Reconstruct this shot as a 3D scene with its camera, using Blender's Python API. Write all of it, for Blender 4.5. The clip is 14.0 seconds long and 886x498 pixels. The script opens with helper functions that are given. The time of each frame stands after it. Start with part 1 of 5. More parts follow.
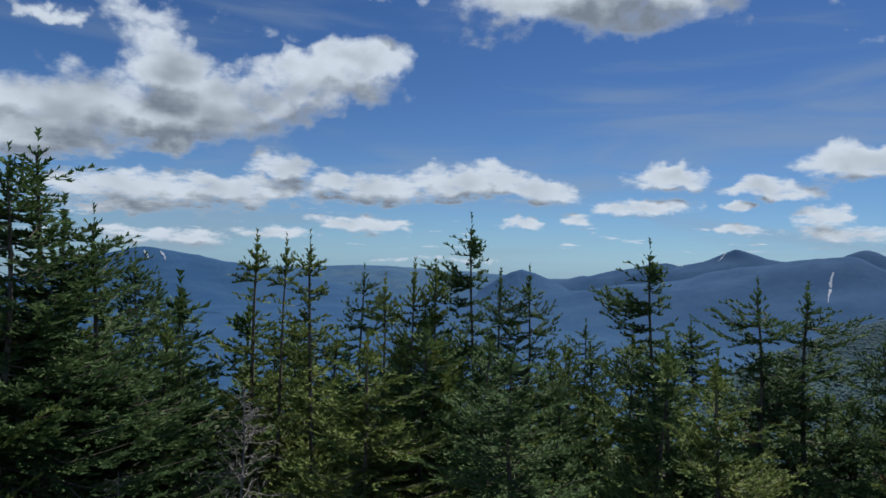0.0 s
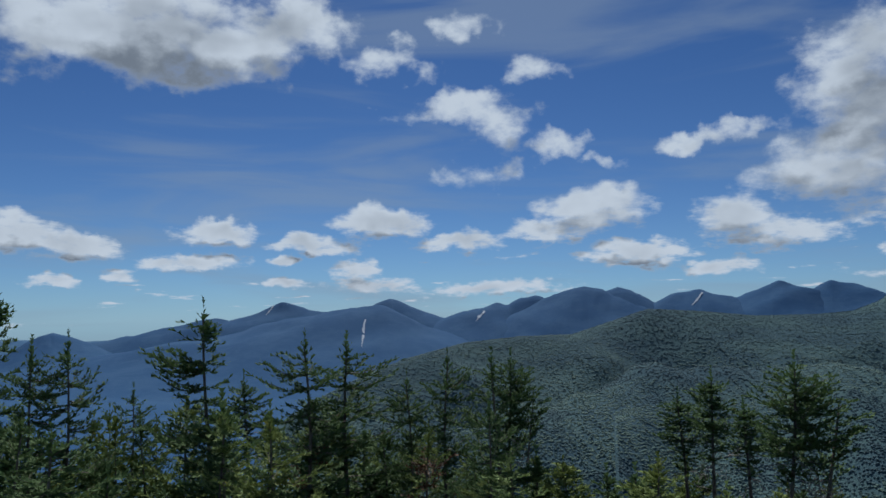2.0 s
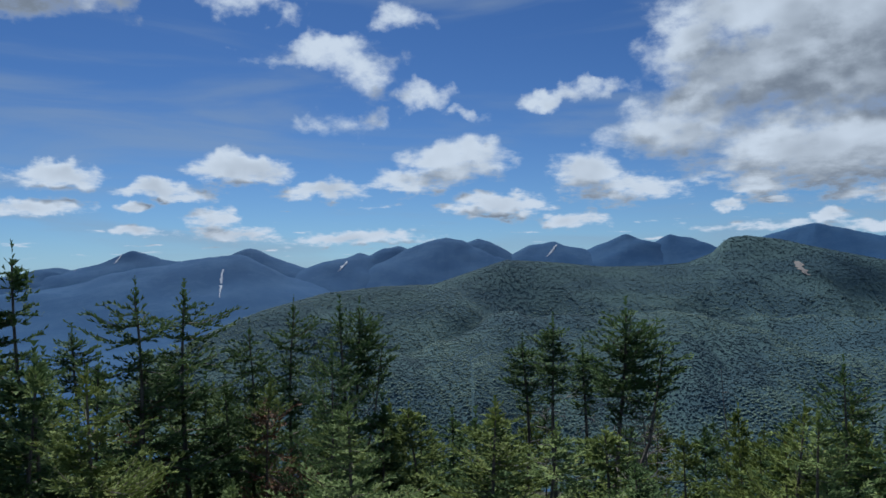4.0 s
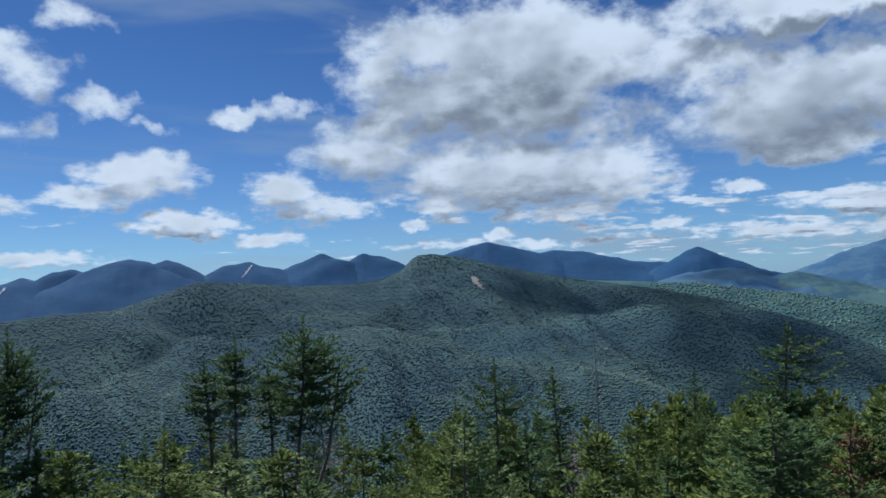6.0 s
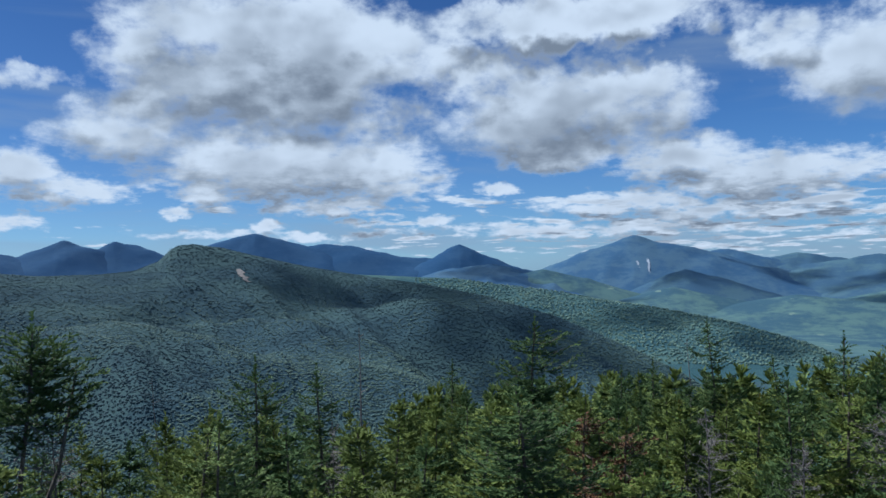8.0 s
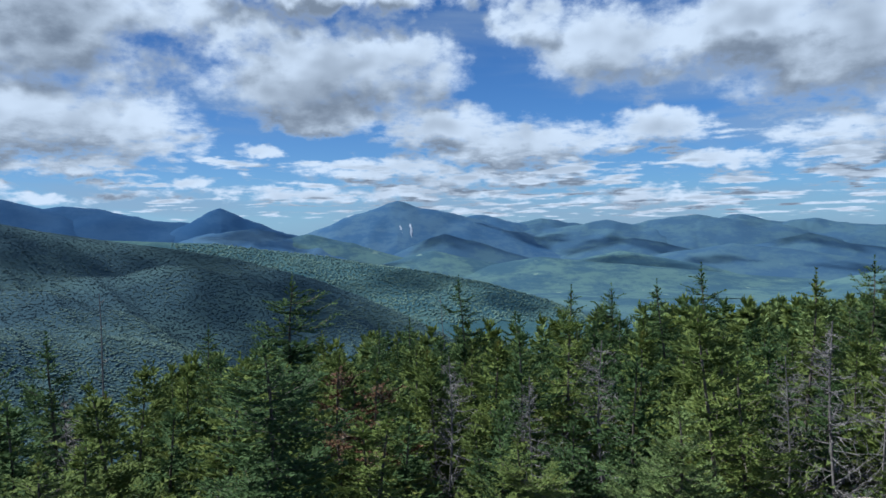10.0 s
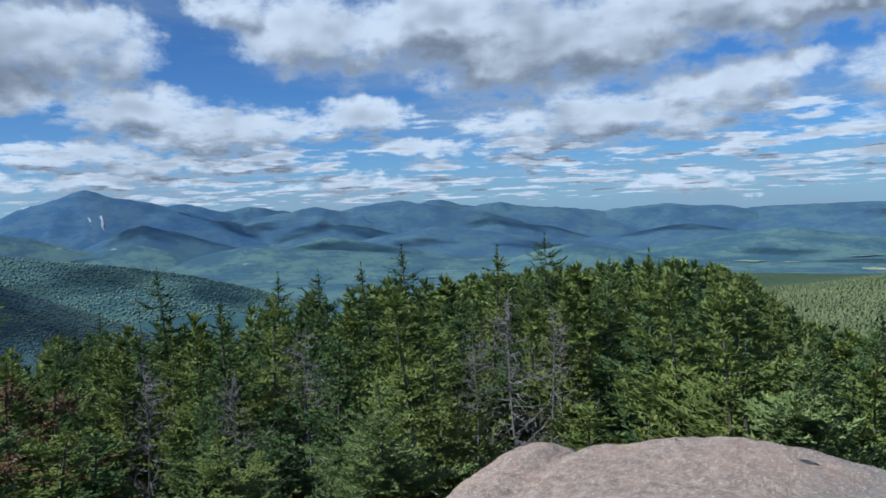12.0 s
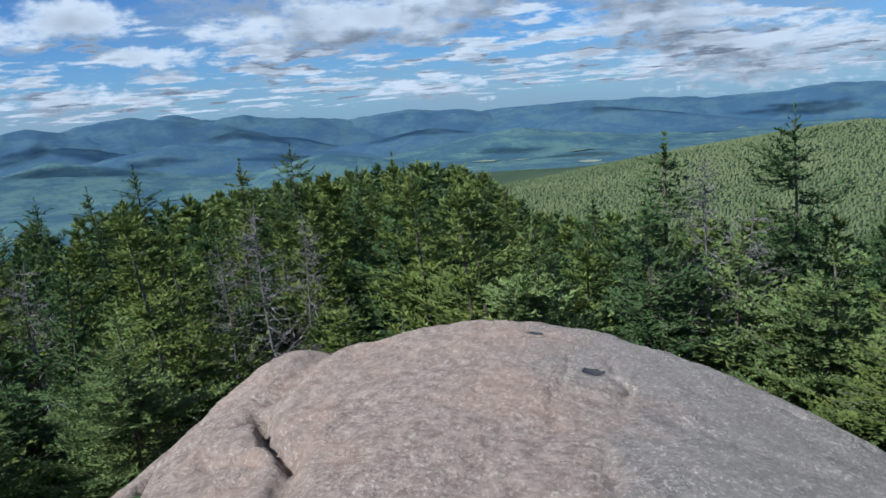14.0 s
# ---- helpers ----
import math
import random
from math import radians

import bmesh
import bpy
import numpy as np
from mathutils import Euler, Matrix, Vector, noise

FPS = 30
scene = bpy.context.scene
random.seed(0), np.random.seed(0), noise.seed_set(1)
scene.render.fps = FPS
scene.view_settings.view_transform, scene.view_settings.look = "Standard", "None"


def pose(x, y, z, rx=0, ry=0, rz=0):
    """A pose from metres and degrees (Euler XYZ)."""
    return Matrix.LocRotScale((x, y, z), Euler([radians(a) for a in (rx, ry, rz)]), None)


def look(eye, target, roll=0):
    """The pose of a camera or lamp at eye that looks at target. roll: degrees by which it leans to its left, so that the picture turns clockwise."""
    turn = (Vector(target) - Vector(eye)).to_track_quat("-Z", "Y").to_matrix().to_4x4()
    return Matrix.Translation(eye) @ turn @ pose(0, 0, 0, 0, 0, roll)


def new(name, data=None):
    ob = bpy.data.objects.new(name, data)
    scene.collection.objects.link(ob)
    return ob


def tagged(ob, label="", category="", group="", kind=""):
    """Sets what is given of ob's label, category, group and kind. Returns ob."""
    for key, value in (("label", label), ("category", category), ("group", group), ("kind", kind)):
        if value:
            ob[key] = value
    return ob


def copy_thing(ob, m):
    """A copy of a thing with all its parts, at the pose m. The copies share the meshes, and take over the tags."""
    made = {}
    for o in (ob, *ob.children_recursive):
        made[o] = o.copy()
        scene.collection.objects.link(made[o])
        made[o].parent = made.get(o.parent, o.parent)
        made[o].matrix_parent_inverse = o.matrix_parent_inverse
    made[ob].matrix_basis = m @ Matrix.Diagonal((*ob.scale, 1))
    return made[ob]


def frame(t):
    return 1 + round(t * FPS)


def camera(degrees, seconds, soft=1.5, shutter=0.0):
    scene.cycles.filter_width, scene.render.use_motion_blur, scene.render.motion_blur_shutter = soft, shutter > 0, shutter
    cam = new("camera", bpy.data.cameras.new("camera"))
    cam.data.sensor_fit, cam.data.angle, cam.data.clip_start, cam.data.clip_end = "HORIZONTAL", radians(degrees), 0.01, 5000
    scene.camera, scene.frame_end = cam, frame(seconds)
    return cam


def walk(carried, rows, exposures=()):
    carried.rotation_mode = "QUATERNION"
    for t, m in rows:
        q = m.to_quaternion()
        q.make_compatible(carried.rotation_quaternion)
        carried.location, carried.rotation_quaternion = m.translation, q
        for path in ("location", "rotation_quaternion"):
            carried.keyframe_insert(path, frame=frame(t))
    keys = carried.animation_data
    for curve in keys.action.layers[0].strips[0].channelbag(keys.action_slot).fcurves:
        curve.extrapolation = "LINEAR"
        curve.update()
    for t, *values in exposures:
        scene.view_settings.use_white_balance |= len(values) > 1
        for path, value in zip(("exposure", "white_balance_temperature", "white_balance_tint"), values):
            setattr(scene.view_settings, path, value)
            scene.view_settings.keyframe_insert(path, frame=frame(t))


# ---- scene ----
cam = camera(62.38, 14.0, soft=1.6)

EYE_Z = 1.6
# seconds, x, y, z from the standing point, yaw, pitch, roll
PATH = [
    (0, -0.274, 0.349, -0.001, 0.00, 0.68, -1.63),
    (0.5, -0.360, 0.341, 0.005, -10.16, 2.04, -0.87),
    (1, -0.383, 0.343, 0.018, -18.77, 3.18, 0.69),
    (1.5, -0.374, 0.332, 0.022, -26.29, 4.52, 1.62),
    (2, -0.349, 0.228, 0.025, -34.12, 5.14, 1.08),
    (4.5, -0.076, 0.257, -0.014, -47.96, 0.06, 0.60),
    (5, -0.086, 0.203, -0.011, -53.86, 0.38, 0.44),
    (5.5, -0.067, 0.129, -0.014, -61.28, 1.49, 0.98),
    (6, -0.124, -0.014, -0.006, -68.23, 2.02, 2.19),
    (6.5, -0.040, -0.024, -0.008, -75.30, 1.26, 2.47),
    (7, 0.018, 0.016, -0.001, -79.25, 0.30, 1.77),
    (7.5, 0.002, 0.001, 0.001, -81.79, 0.48, 1.36),
    (8, 0.010, -0.010, 0.007, -86.20, 1.03, 1.04),
    (8.5, 0.034, -0.015, -0.002, -91.93, 0.74, 0.81),
    (11, -0.119, -0.203, -0.109, -114.20, -3.71, 1.80),
    (11.5, -0.114, -0.211, -0.100, -120.90, -4.05, 2.26),
    (12, -0.078, -0.243, -0.111, -126.89, -3.57, 1.97),
    (12.5, -0.086, -0.238, -0.098, -133.93, -2.57, 2.00),
    (13, -0.087, -0.295, -0.108, -141.64, -2.36, 2.54),
    (13.5, -0.097, -0.298, -0.110, -145.22, -3.22, 3.03),
    (14, -0.113, -0.308, -0.146, -146.47, -11.55, 4.15),
]
walk(cam, [(t, pose(x, y, EYE_Z + z, 90 + p, r, w)) for t, x, y, z, w, p, r in PATH],
     [(0.0, 0.38, 6500, 10), (1.5, 0.18, 6300, 9), (2.2, 0.17, 6300, 9), (5.0, 0.46, 6100, 9), (8.0, 0.50, 5900, 8), (11.0, 0.60, 5850, 8), (12.5, 0.44, 5850, 8), (14.0, 0.50, 5850, 8)])

# ---- light: high sun ahead of the first view, blue sky with cumulus ----
SUN_HEADING, SUN_HEIGHT = 30.0, 47.0


def ground_dir(heading):
    a = radians(heading)
    return Vector((math.sin(a), math.cos(a), 0))


sun_data = bpy.data.lights.new("sun", "SUN")
sun_data.energy, sun_data.angle, sun_data.color = 5.0, radians(0.53), (1.0, 0.97, 0.92)
sun = new("sun", sun_data)
toward = ground_dir(SUN_HEADING) * math.cos(radians(SUN_HEIGHT)) + Vector((0, 0, math.sin(radians(SUN_HEIGHT))))
sun.matrix_world = look(toward * 50, (0, 0, 0))

# clouds: heading, height, half width and half height in degrees, thickness
CLOUDS = []
CLOUDS.append([
    (-27.1, 9.7, 7.6, 3.2, 1), (-20.9, 13.5, 4.1, 2.9, 1), (-19.6, 10.1, 8.5, 2.4, 1.1), (-14.8, 11.3, 5.9, 2.2, 1.1), (-10.2, 12.9, 6.8, 2.2, 1.05),
    (-6.4, 14.8, 4.3, 2.1, 1), (-29.5, 7.5, 5.4, 1.8, 1), (-20.4, 8.0, 1.8, 1.1, 1), (-19.9, 16.8, 6.9, 1.2, 0.55), (-30.1, 16.1, 3.2, 0.6, 0.7),
    (-22.6, 4.3, 9.3, 1.7, 1), (-12.6, 6.4, 3.1, 1.4, 1)])
CLOUDS.append([
    (-15.4, 4.5, 6.7, 1.4, 1), (-6.1, 5.2, 5.8, 1.4, 1), (1.4, 5.8, 5.8, 1.5, 1), (7.6, 5.3, 3.6, 1.0, 1), (-25.1, 3.0, 3.5, 0.7, 1),
    (-6.4, 2.5, 4.9, 0.7, 0.9), (-13.3, 1.5, 3.5, 0.6, 0.9), (-20.5, 0.9, 5.3, 0.6, 0.8), (-24.3, 1.2, 1.8, 0.4, 0.7), (5.9, 2.5, 2.4, 0.4, 0.8),
    (0.7, -0.1, 7.1, 0.2, 0.5)])
CLOUDS.append([
    (11.2, 21.0, 15.6, 4.2, 1), (22.2, 21.4, 5.2, 3.3, 1), (-3.5, 20.9, 4.3, 2.0, 1), (29.8, 19.2, 3.7, 1.4, 0.6), (37.1, 21.9, 3.6, 1.2, 0.6),
    (42.2, 18.8, 2.8, 1.2, 0.55), (31.5, 15.9, 2.6, 0.9, 0.7), (35.4, 16.2, 4.6, 1.7, 0.72), (39.4, 14.4, 4.0, 2.3, 0.75), (43.2, 12.6, 2.8, 1.1, 0.7),
    (36.8, 10.7, 3.2, 1.7, 0.68), (39.4, 11.6, 1.8, 1.2, 0.6), (46.5, 11.4, 2.0, 0.6, 0.55), (46.1, 7.9, 4.9, 1.9, 1), (42.8, 6.3, 4.0, 1.0, 0.9),
    (49.4, 4.4, 4.4, 1.2, 1)])
CLOUDS.append([
    (55.1, 3.2, 2.7, 0.7, 0.9), (29.4, 7.3, 4.5, 1.3, 1), (24.3, 5.5, 4.2, 0.9, 1), (35.5, 5.5, 4.4, 0.8, 0.9), (16.8, 6.5, 3.3, 1.0, 1),
    (15.3, 4.4, 4.0, 0.8, 1), (10.5, 3.4, 1.4, 0.6, 1), (21.8, 4.0, 1.3, 0.5, 1), (27.1, 3.4, 2.0, 1.2, 1), (28.8, 2.3, 4.0, 0.8, 1),
    (22.2, 2.5, 1.6, 0.5, 1), (38.0, 2.0, 6.6, 0.7, 0.9), (6.3, 2.8, 2.2, 0.5, 0.9), (56.0, 7.0, 2.7, 2.1, 0.9), (56.4, 12.7, 4.6, 1.0, 0.85)])
CLOUDS.append([
    (69.8, 14.1, 11.4, 4.4, 1), (77.6, 15.3, 11.5, 5.3, 1), (63.4, 9.9, 6.7, 2.7, 0.95), (73.7, 7.7, 11.2, 3.5, 1), (81.1, 6.8, 6.7, 3.1, 1)])
CLOUDS.append([
    (59.0, 5.4, 5.3, 1.3, 0.9), (68.9, 5.4, 4.4, 1.1, 0.9), (65.9, 4.1, 1.2, 0.5, 1), (72.9, 3.1, 1.6, 0.6, 1)])
CLOUDS.append([
    (70.9, 8.5, 5.8, 2.7, 1), (80.0, 7.2, 7.1, 2.2, 1), (77.3, 4.6, 5.8, 0.9, 0.9), (72.4, 16.9, 12.0, 4.9, 1), (78.4, 11.9, 5.9, 4.0, 0.95),
    (96.6, 11.2, 11.7, 4.1, 1.05), (91.6, 13.6, 5.5, 2.7, 1), (101.9, 12.7, 5.0, 2.5, 1), (94.9, 8.3, 5.4, 1.4, 1), (96.0, 18.1, 15.4, 2.4, 0.9),
    (112.4, 14.7, 4.6, 3.3, 0.9)])
CLOUDS.append([
    (104.8, 7.4, 5.8, 1.9, 1), (109.2, 5.7, 7.1, 1.9, 1), (99.7, 4.3, 6.7, 1.2, 0.9), (107.3, 3.5, 9.8, 1.1, 0.9), (73.1, 3.0, 1.3, 0.5, 1),
    (79.5, 3.2, 2.7, 0.5, 0.9), (90.5, 5.8, 2.4, 0.6, 0.9), (85.7, 3.2, 1.8, 0.5, 0.9), (98.9, 2.3, 15.1, 0.8, 0.9), (73.7, 2.2, 13.3, 0.5, 0.7)])
CLOUDS.append([
    (117.2, 13.0, 6.8, 4.2, 1), (135.1, 12.6, 13.6, 5.3, 1.05), (126.4, 14.0, 6.8, 4.0, 1), (145.9, 13.6, 15.0, 3.8, 1.05), (155.1, 13.8, 8.2, 2.7, 1),
    (140.5, 6.0, 12.9, 2.1, 1), (147.8, 7.7, 5.8, 2.9, 1), (120.6, 6.8, 4.0, 1.7, 0.95), (110.0, 6.1, 10.7, 2.1, 1), (105.1, 7.0, 4.9, 2.2, 1),
    (161.2, 7.7, 7.1, 2.7, 1), (162.9, 4.5, 7.5, 2.2, 1), (153.5, 8.9, 2.7, 1.4, 0.9)])
CLOUDS.append([
    (126.0, 4.2, 4.9, 0.9, 1), (145.6, 1.0, 7.1, 0.8, 0.8), (119.5, 1.8, 6.2, 0.8, 0.8), (169.2, 1.8, 11.1, 2.7, 0.9), (170.6, 8.7, 11.2, 3.5, 0.9)])
SKY_MIDDLE = 75.0


class Nodes:
    """Short hand for building node trees."""

    def __init__(self, tree):
        self.tree = tree
        tree.nodes.clear()

    def add(self, kind, **props):
        n = self.tree.nodes.new(kind)
        for k, v in props.items():
            if k == "operation":
                n.operation = v
            elif k == "data_type":
                n.data_type = v
            elif k == "blend_type":
                n.blend_type = v
            elif k == "mode":
                n.mode = v
            elif k == "noise_dimensions":
                n.noise_dimensions = v
            elif k == "feature":
                n.feature = v
        return n

    def link(self, a, b):
        self.tree.links.new(a, b)

    def put(self, socket, value):
        if isinstance(value, bpy.types.NodeSocket):
            self.link(value, socket)
        else:
            socket.default_value = value

    def math(self, op, a, b=0.0, c=0.0, clamp=False):
        n = self.add("ShaderNodeMath", operation=op)
        n.use_clamp = clamp
        for s, v in zip(n.inputs, (a, b, c)):
            self.put(s, v)
        return n.outputs[0]

    def vec(self, op, a, b=(0, 0, 0), c=(0, 0, 0)):
        n = self.add("ShaderNodeVectorMath", operation=op)
        self.put(n.inputs[0], a)
        if op == "SCALE":
            self.put(n.inputs["Scale"], b)
        else:
            self.put(n.inputs[1], b)
            if op == "MULTIPLY_ADD":
                self.put(n.inputs[2], c)
        return n.outputs["Value"] if op in ("LENGTH", "DOT_PRODUCT", "DISTANCE") else n.outputs["Vector"]

    def ramp(self, value, lo, hi, a=0.0, b=1.0, smooth=True):
        n = self.add("ShaderNodeMapRange")
        n.interpolation_type = "SMOOTHSTEP" if smooth else "LINEAR"
        for s, v in zip(n.inputs, (value, lo, hi, a, b)):
            self.put(s, v)
        return n.outputs[0]

    def mix(self, f, a, b, blend="MIX"):
        n = self.add("ShaderNodeMix", data_type="RGBA", blend_type=blend)
        self.put(n.inputs[0], f)
        self.put(n.inputs[6], a)
        self.put(n.inputs[7], b)
        return n.outputs[2]

    def noise(self, vector, scale, detail=4.0, rough=0.5, distort=0.0):
        n = self.add("ShaderNodeTexNoise")
        if vector is not None:
            self.put(n.inputs["Vector"], vector)
        n.inputs["Scale"].default_value, n.inputs["Detail"].default_value = scale, detail
        n.inputs["Roughness"].default_value, n.inputs["Distortion"].default_value = rough, distort
        return n.outputs["Fac"]


def cloud_group():
    """Thickness of cloud in a direction given as (heading - SKY_MIDDLE, height, 0) in degrees and as a unit vector."""
    g = bpy.data.node_groups.new("cloud_thickness", "ShaderNodeTree")
    g.interface.new_socket("angles", in_out="INPUT", socket_type="NodeSocketVector")
    g.interface.new_socket("way", in_out="INPUT", socket_type="NodeSocketVector")
    g.interface.new_socket("thickness", in_out="OUTPUT", socket_type="NodeSocketFloat")
    g.interface.new_socket("body", in_out="OUTPUT", socket_type="NodeSocketFloat")
    k = Nodes(g)
    i, o = k.add("NodeGroupInput"), k.add("NodeGroupOutput")
    angles, way = i.outputs[0], i.outputs[1]
    warp = k.add("ShaderNodeTexNoise")
    k.put(warp.inputs["Vector"], way)
    warp.inputs["Scale"].default_value, warp.inputs["Detail"].default_value = 11.0, 3.0
    bent = k.vec("MULTIPLY_ADD", warp.outputs["Color"], (5.0, 3.4, 0), (-2.5, -1.7, 0))
    low = k.add("ShaderNodeSeparateXYZ")
    k.put(low.inputs[0], angles)
    grow = k.ramp(low.outputs[1], -1.0, 16.0, 0.26, 1.0, smooth=False)
    puff = k.add("ShaderNodeTexNoise")
    k.put(puff.inputs["Vector"], way)
    puff.inputs["Scale"].default_value, puff.inputs["Detail"].default_value = 34.0, 4.0
    bent = k.vec("ADD", bent, k.vec("MULTIPLY_ADD", puff.outputs["Color"], (4.6, 3.2, 0), (-2.3, -1.6, 0)))
    p = k.vec("ADD", angles, k.vec("SCALE", bent, grow))
    field = None
    for sector in CLOUDS:
        for h, e, rh, re_, w in sector:
            q = k.vec("MULTIPLY_ADD", p, (1 / rh, 1 / re_, 0), (-(h - SKY_MIDDLE) / rh, -e / re_, 0))
            d = k.vec("DOT_PRODUCT", q, q)
            v = k.math("MULTIPLY_ADD", d, -0.85 * w, 1.2 * w)
            field = v if field is None else k.math("SMOOTH_MAX", field, v, 0.25)
    # the same broken cumulus overhead and behind
    over = k.ramp(low.outputs[1], 27.0, 42.0, -0.6, 0.5)
    behind = k.ramp(k.math("ABSOLUTE", low.outputs[0]), 110.0, 125.0, -0.6, 0.4)
    field = k.math("MAXIMUM", k.math("MAXIMUM", field, over), behind)
    # a deck of small heaps, drawn together by distance towards the horizon
    sep = k.add("ShaderNodeSeparateXYZ")
    k.put(sep.inputs[0], way)
    lean = k.math("DIVIDE", 1.0, k.math("ADD", k.math("MAXIMUM", sep.outputs[2], 0.0), 0.065))
    deck = k.noise(k.vec("SCALE", k.vec("MULTIPLY", way, (1, 1, 0)), lean), 1.25, 5.0, 0.55)
    spread = k.ramp(low.outputs[0], -15.0, 35.0, -0.55, 0.50)
    deck = k.math("ADD", k.math("MULTIPLY", k.math("SUBTRACT", deck, 0.5), 7.0), k.math("SUBTRACT", spread, k.math("ADD", k.ramp(low.outputs[1], 4.5, 9.0, 0.0, 2.2), k.ramp(low.outputs[1], -0.4, 0.8, 1.4, 0.0))))
    field = k.math("MAXIMUM", field, k.math("MINIMUM", deck, 1.5))
    flat = k.vec("MULTIPLY", way, (1, 1, 1.7))
    sheet = k.vec("MULTIPLY", way, (1, 1, 3.2))
    big = k.noise(flat, 9.0, 11.0, 0.60)
    small = k.noise(sheet, 26.0, 8.0, 0.64)
    near = k.ramp(low.outputs[1], 3.0, 12.0)
    n = k.math("MULTIPLY_ADD", k.math("SUBTRACT", big, small), near, small)
    field = k.math("SUBTRACT", field, 0.30)
    swell = k.math("SUBTRACT", k.noise(flat, 12.0, 2.0, 0.5), 0.5)
    k.link(k.math("MULTIPLY_ADD", k.math("SUBTRACT", n, 0.5), 3.1, field), o.inputs[0])
    k.link(k.math("MULTIPLY_ADD", swell, 1.7, field), o.inputs[1])
    return g


def make_sky():
    world = bpy.data.worlds.new("sky")
    scene.world = world
    world.use_nodes = True
    k = Nodes(world.node_tree)
    way = k.add("ShaderNodeTexCoord").outputs["Generated"]
    sky = k.add("ShaderNodeTexSky")
    sky.sky_type, sky.sun_disc = "NISHITA", False
    sky.sun_elevation, sky.sun_rotation = radians(SUN_HEIGHT), radians(SUN_HEADING)
    sky.altitude, sky.air_density, sky.dust_density, sky.ozone_density = 1200, 1.0, 0.6, 2.0
    a = radians(SKY_MIDDLE)
    ahead = k.vec("DOT_PRODUCT", way, (math.sin(a), math.cos(a), 0))
    right = k.vec("DOT_PRODUCT", way, (math.cos(a), -math.sin(a), 0))
    heading = k.math("MULTIPLY", k.math("ARCTAN2", right, ahead), 57.29578)
    up = k.vec("DOT_PRODUCT", way, (0, 0, 1))
    height = k.math("MULTIPLY", k.math("ARCSINE", up), 57.29578)
    # whiter, brighter air towards the horizon
    haze = k.math("POWER", 2.718, k.math("MULTIPLY", k.math("MAXIMUM", height, 0.0), -0.16))
    blue = k.vec("MULTIPLY", sky.outputs[0], (0.0140, 0.0250, 0.0415))
    # away from the sun the air is brighter and bluer
    away = k.ramp(k.vec("DOT_PRODUCT", way, tuple(toward)), 0.62, -0.15, 0.0, 1.0, smooth=False)
    away = k.math("MULTIPLY", away, k.math("SUBTRACT", 1.0, haze))
    blue = k.vec("MULTIPLY", blue, k.vec("MULTIPLY_ADD", (0.35, 0.75, 0.80), k.vec("SCALE", (1, 1, 1), away), (1, 1, 1)))
    blue = k.vec("ADD", blue, k.vec("SCALE", (0.100, 0.150, 0.190), haze))
    angles = k.add("ShaderNodeCombineXYZ")
    k.put(angles.inputs[0], heading)
    k.put(angles.inputs[1], height)
    step = k.ramp(height, 0.0, 18.0, 0.6, 3.4, smooth=False)
    lift = k.add("ShaderNodeCombineXYZ")
    k.put(lift.inputs[1], step)
    lift_way = k.add("ShaderNodeCombineXYZ")
    k.put(lift_way.inputs[2], k.math("MULTIPLY", step, 0.01745))
    g = cloud_group()
    here, above = k.add("ShaderNodeGroup"), k.add("ShaderNodeGroup")
    here.node_tree = above.node_tree = g
    k.put(here.inputs[0], angles.outputs[0])
    k.put(here.inputs[1], way)
    k.put(above.inputs[0], k.vec("ADD", angles.outputs[0], lift.outputs[0]))
    k.put(above.inputs[1], k.vec("ADD", way, lift_way.outputs[0]))
    t0, t1 = here.outputs[0], above.outputs[0]
    cover = k.ramp(t0, -0.05, 0.75)
    rough_lit = k.math("SUBTRACT", t0, t1)
    soft_lit = k.math("SUBTRACT", here.outputs[1], above.outputs[1])
    lit = k.ramp(k.math("ADD", k.math("MULTIPLY", rough_lit, 0.40), k.math("MULTIPLY", soft_lit, 0.75)), -0.50, 0.42)
    thick = k.ramp(here.outputs[1], 0.42, 1.45, 1.0, k.ramp(height, 4.0, 13.0, 0.62, 0.36))
    edge = k.ramp(t0, 0.12, 0.8, 0.48, 0.0)
    bright = k.math("MULTIPLY", k.ramp(k.math("ADD", lit, edge), 0.0, 1.0, 0.24, 1.0, smooth=False), thick)
    cloud = k.mix(bright, (0.042, 0.062, 0.096, 1), (0.46, 0.52, 0.595, 1))
    # thin ice cloud, drawn out sideways
    veil = k.noise(k.vec("MULTIPLY", way, (1.3, 1.3, 9)), 1.9, 6.0, 0.5, 0.5)
    veil = k.math("MULTIPLY", k.ramp(veil, 0.44, 0.68), k.ramp(height, 1.0, 9.0, 0.55, 0.42))
    clear = k.mix(veil, blue, (0.20, 0.26, 0.34, 1))
    colour = k.mix(cover, clear, cloud)
    bg = k.add("ShaderNodeBackground")
    k.put(bg.inputs[0], colour)
    out = k.add("ShaderNodeOutputWorld")
    k.link(bg.outputs[0], out.inputs[0])


make_sky()


# ---- materials ----
def material(name, build):
    m = bpy.data.materials.new(name)
    m.use_nodes = True
    k = Nodes(m.node_tree)
    out = k.add("ShaderNodeOutputMaterial")
    k.link(build(k), out.inputs[0])
    return m


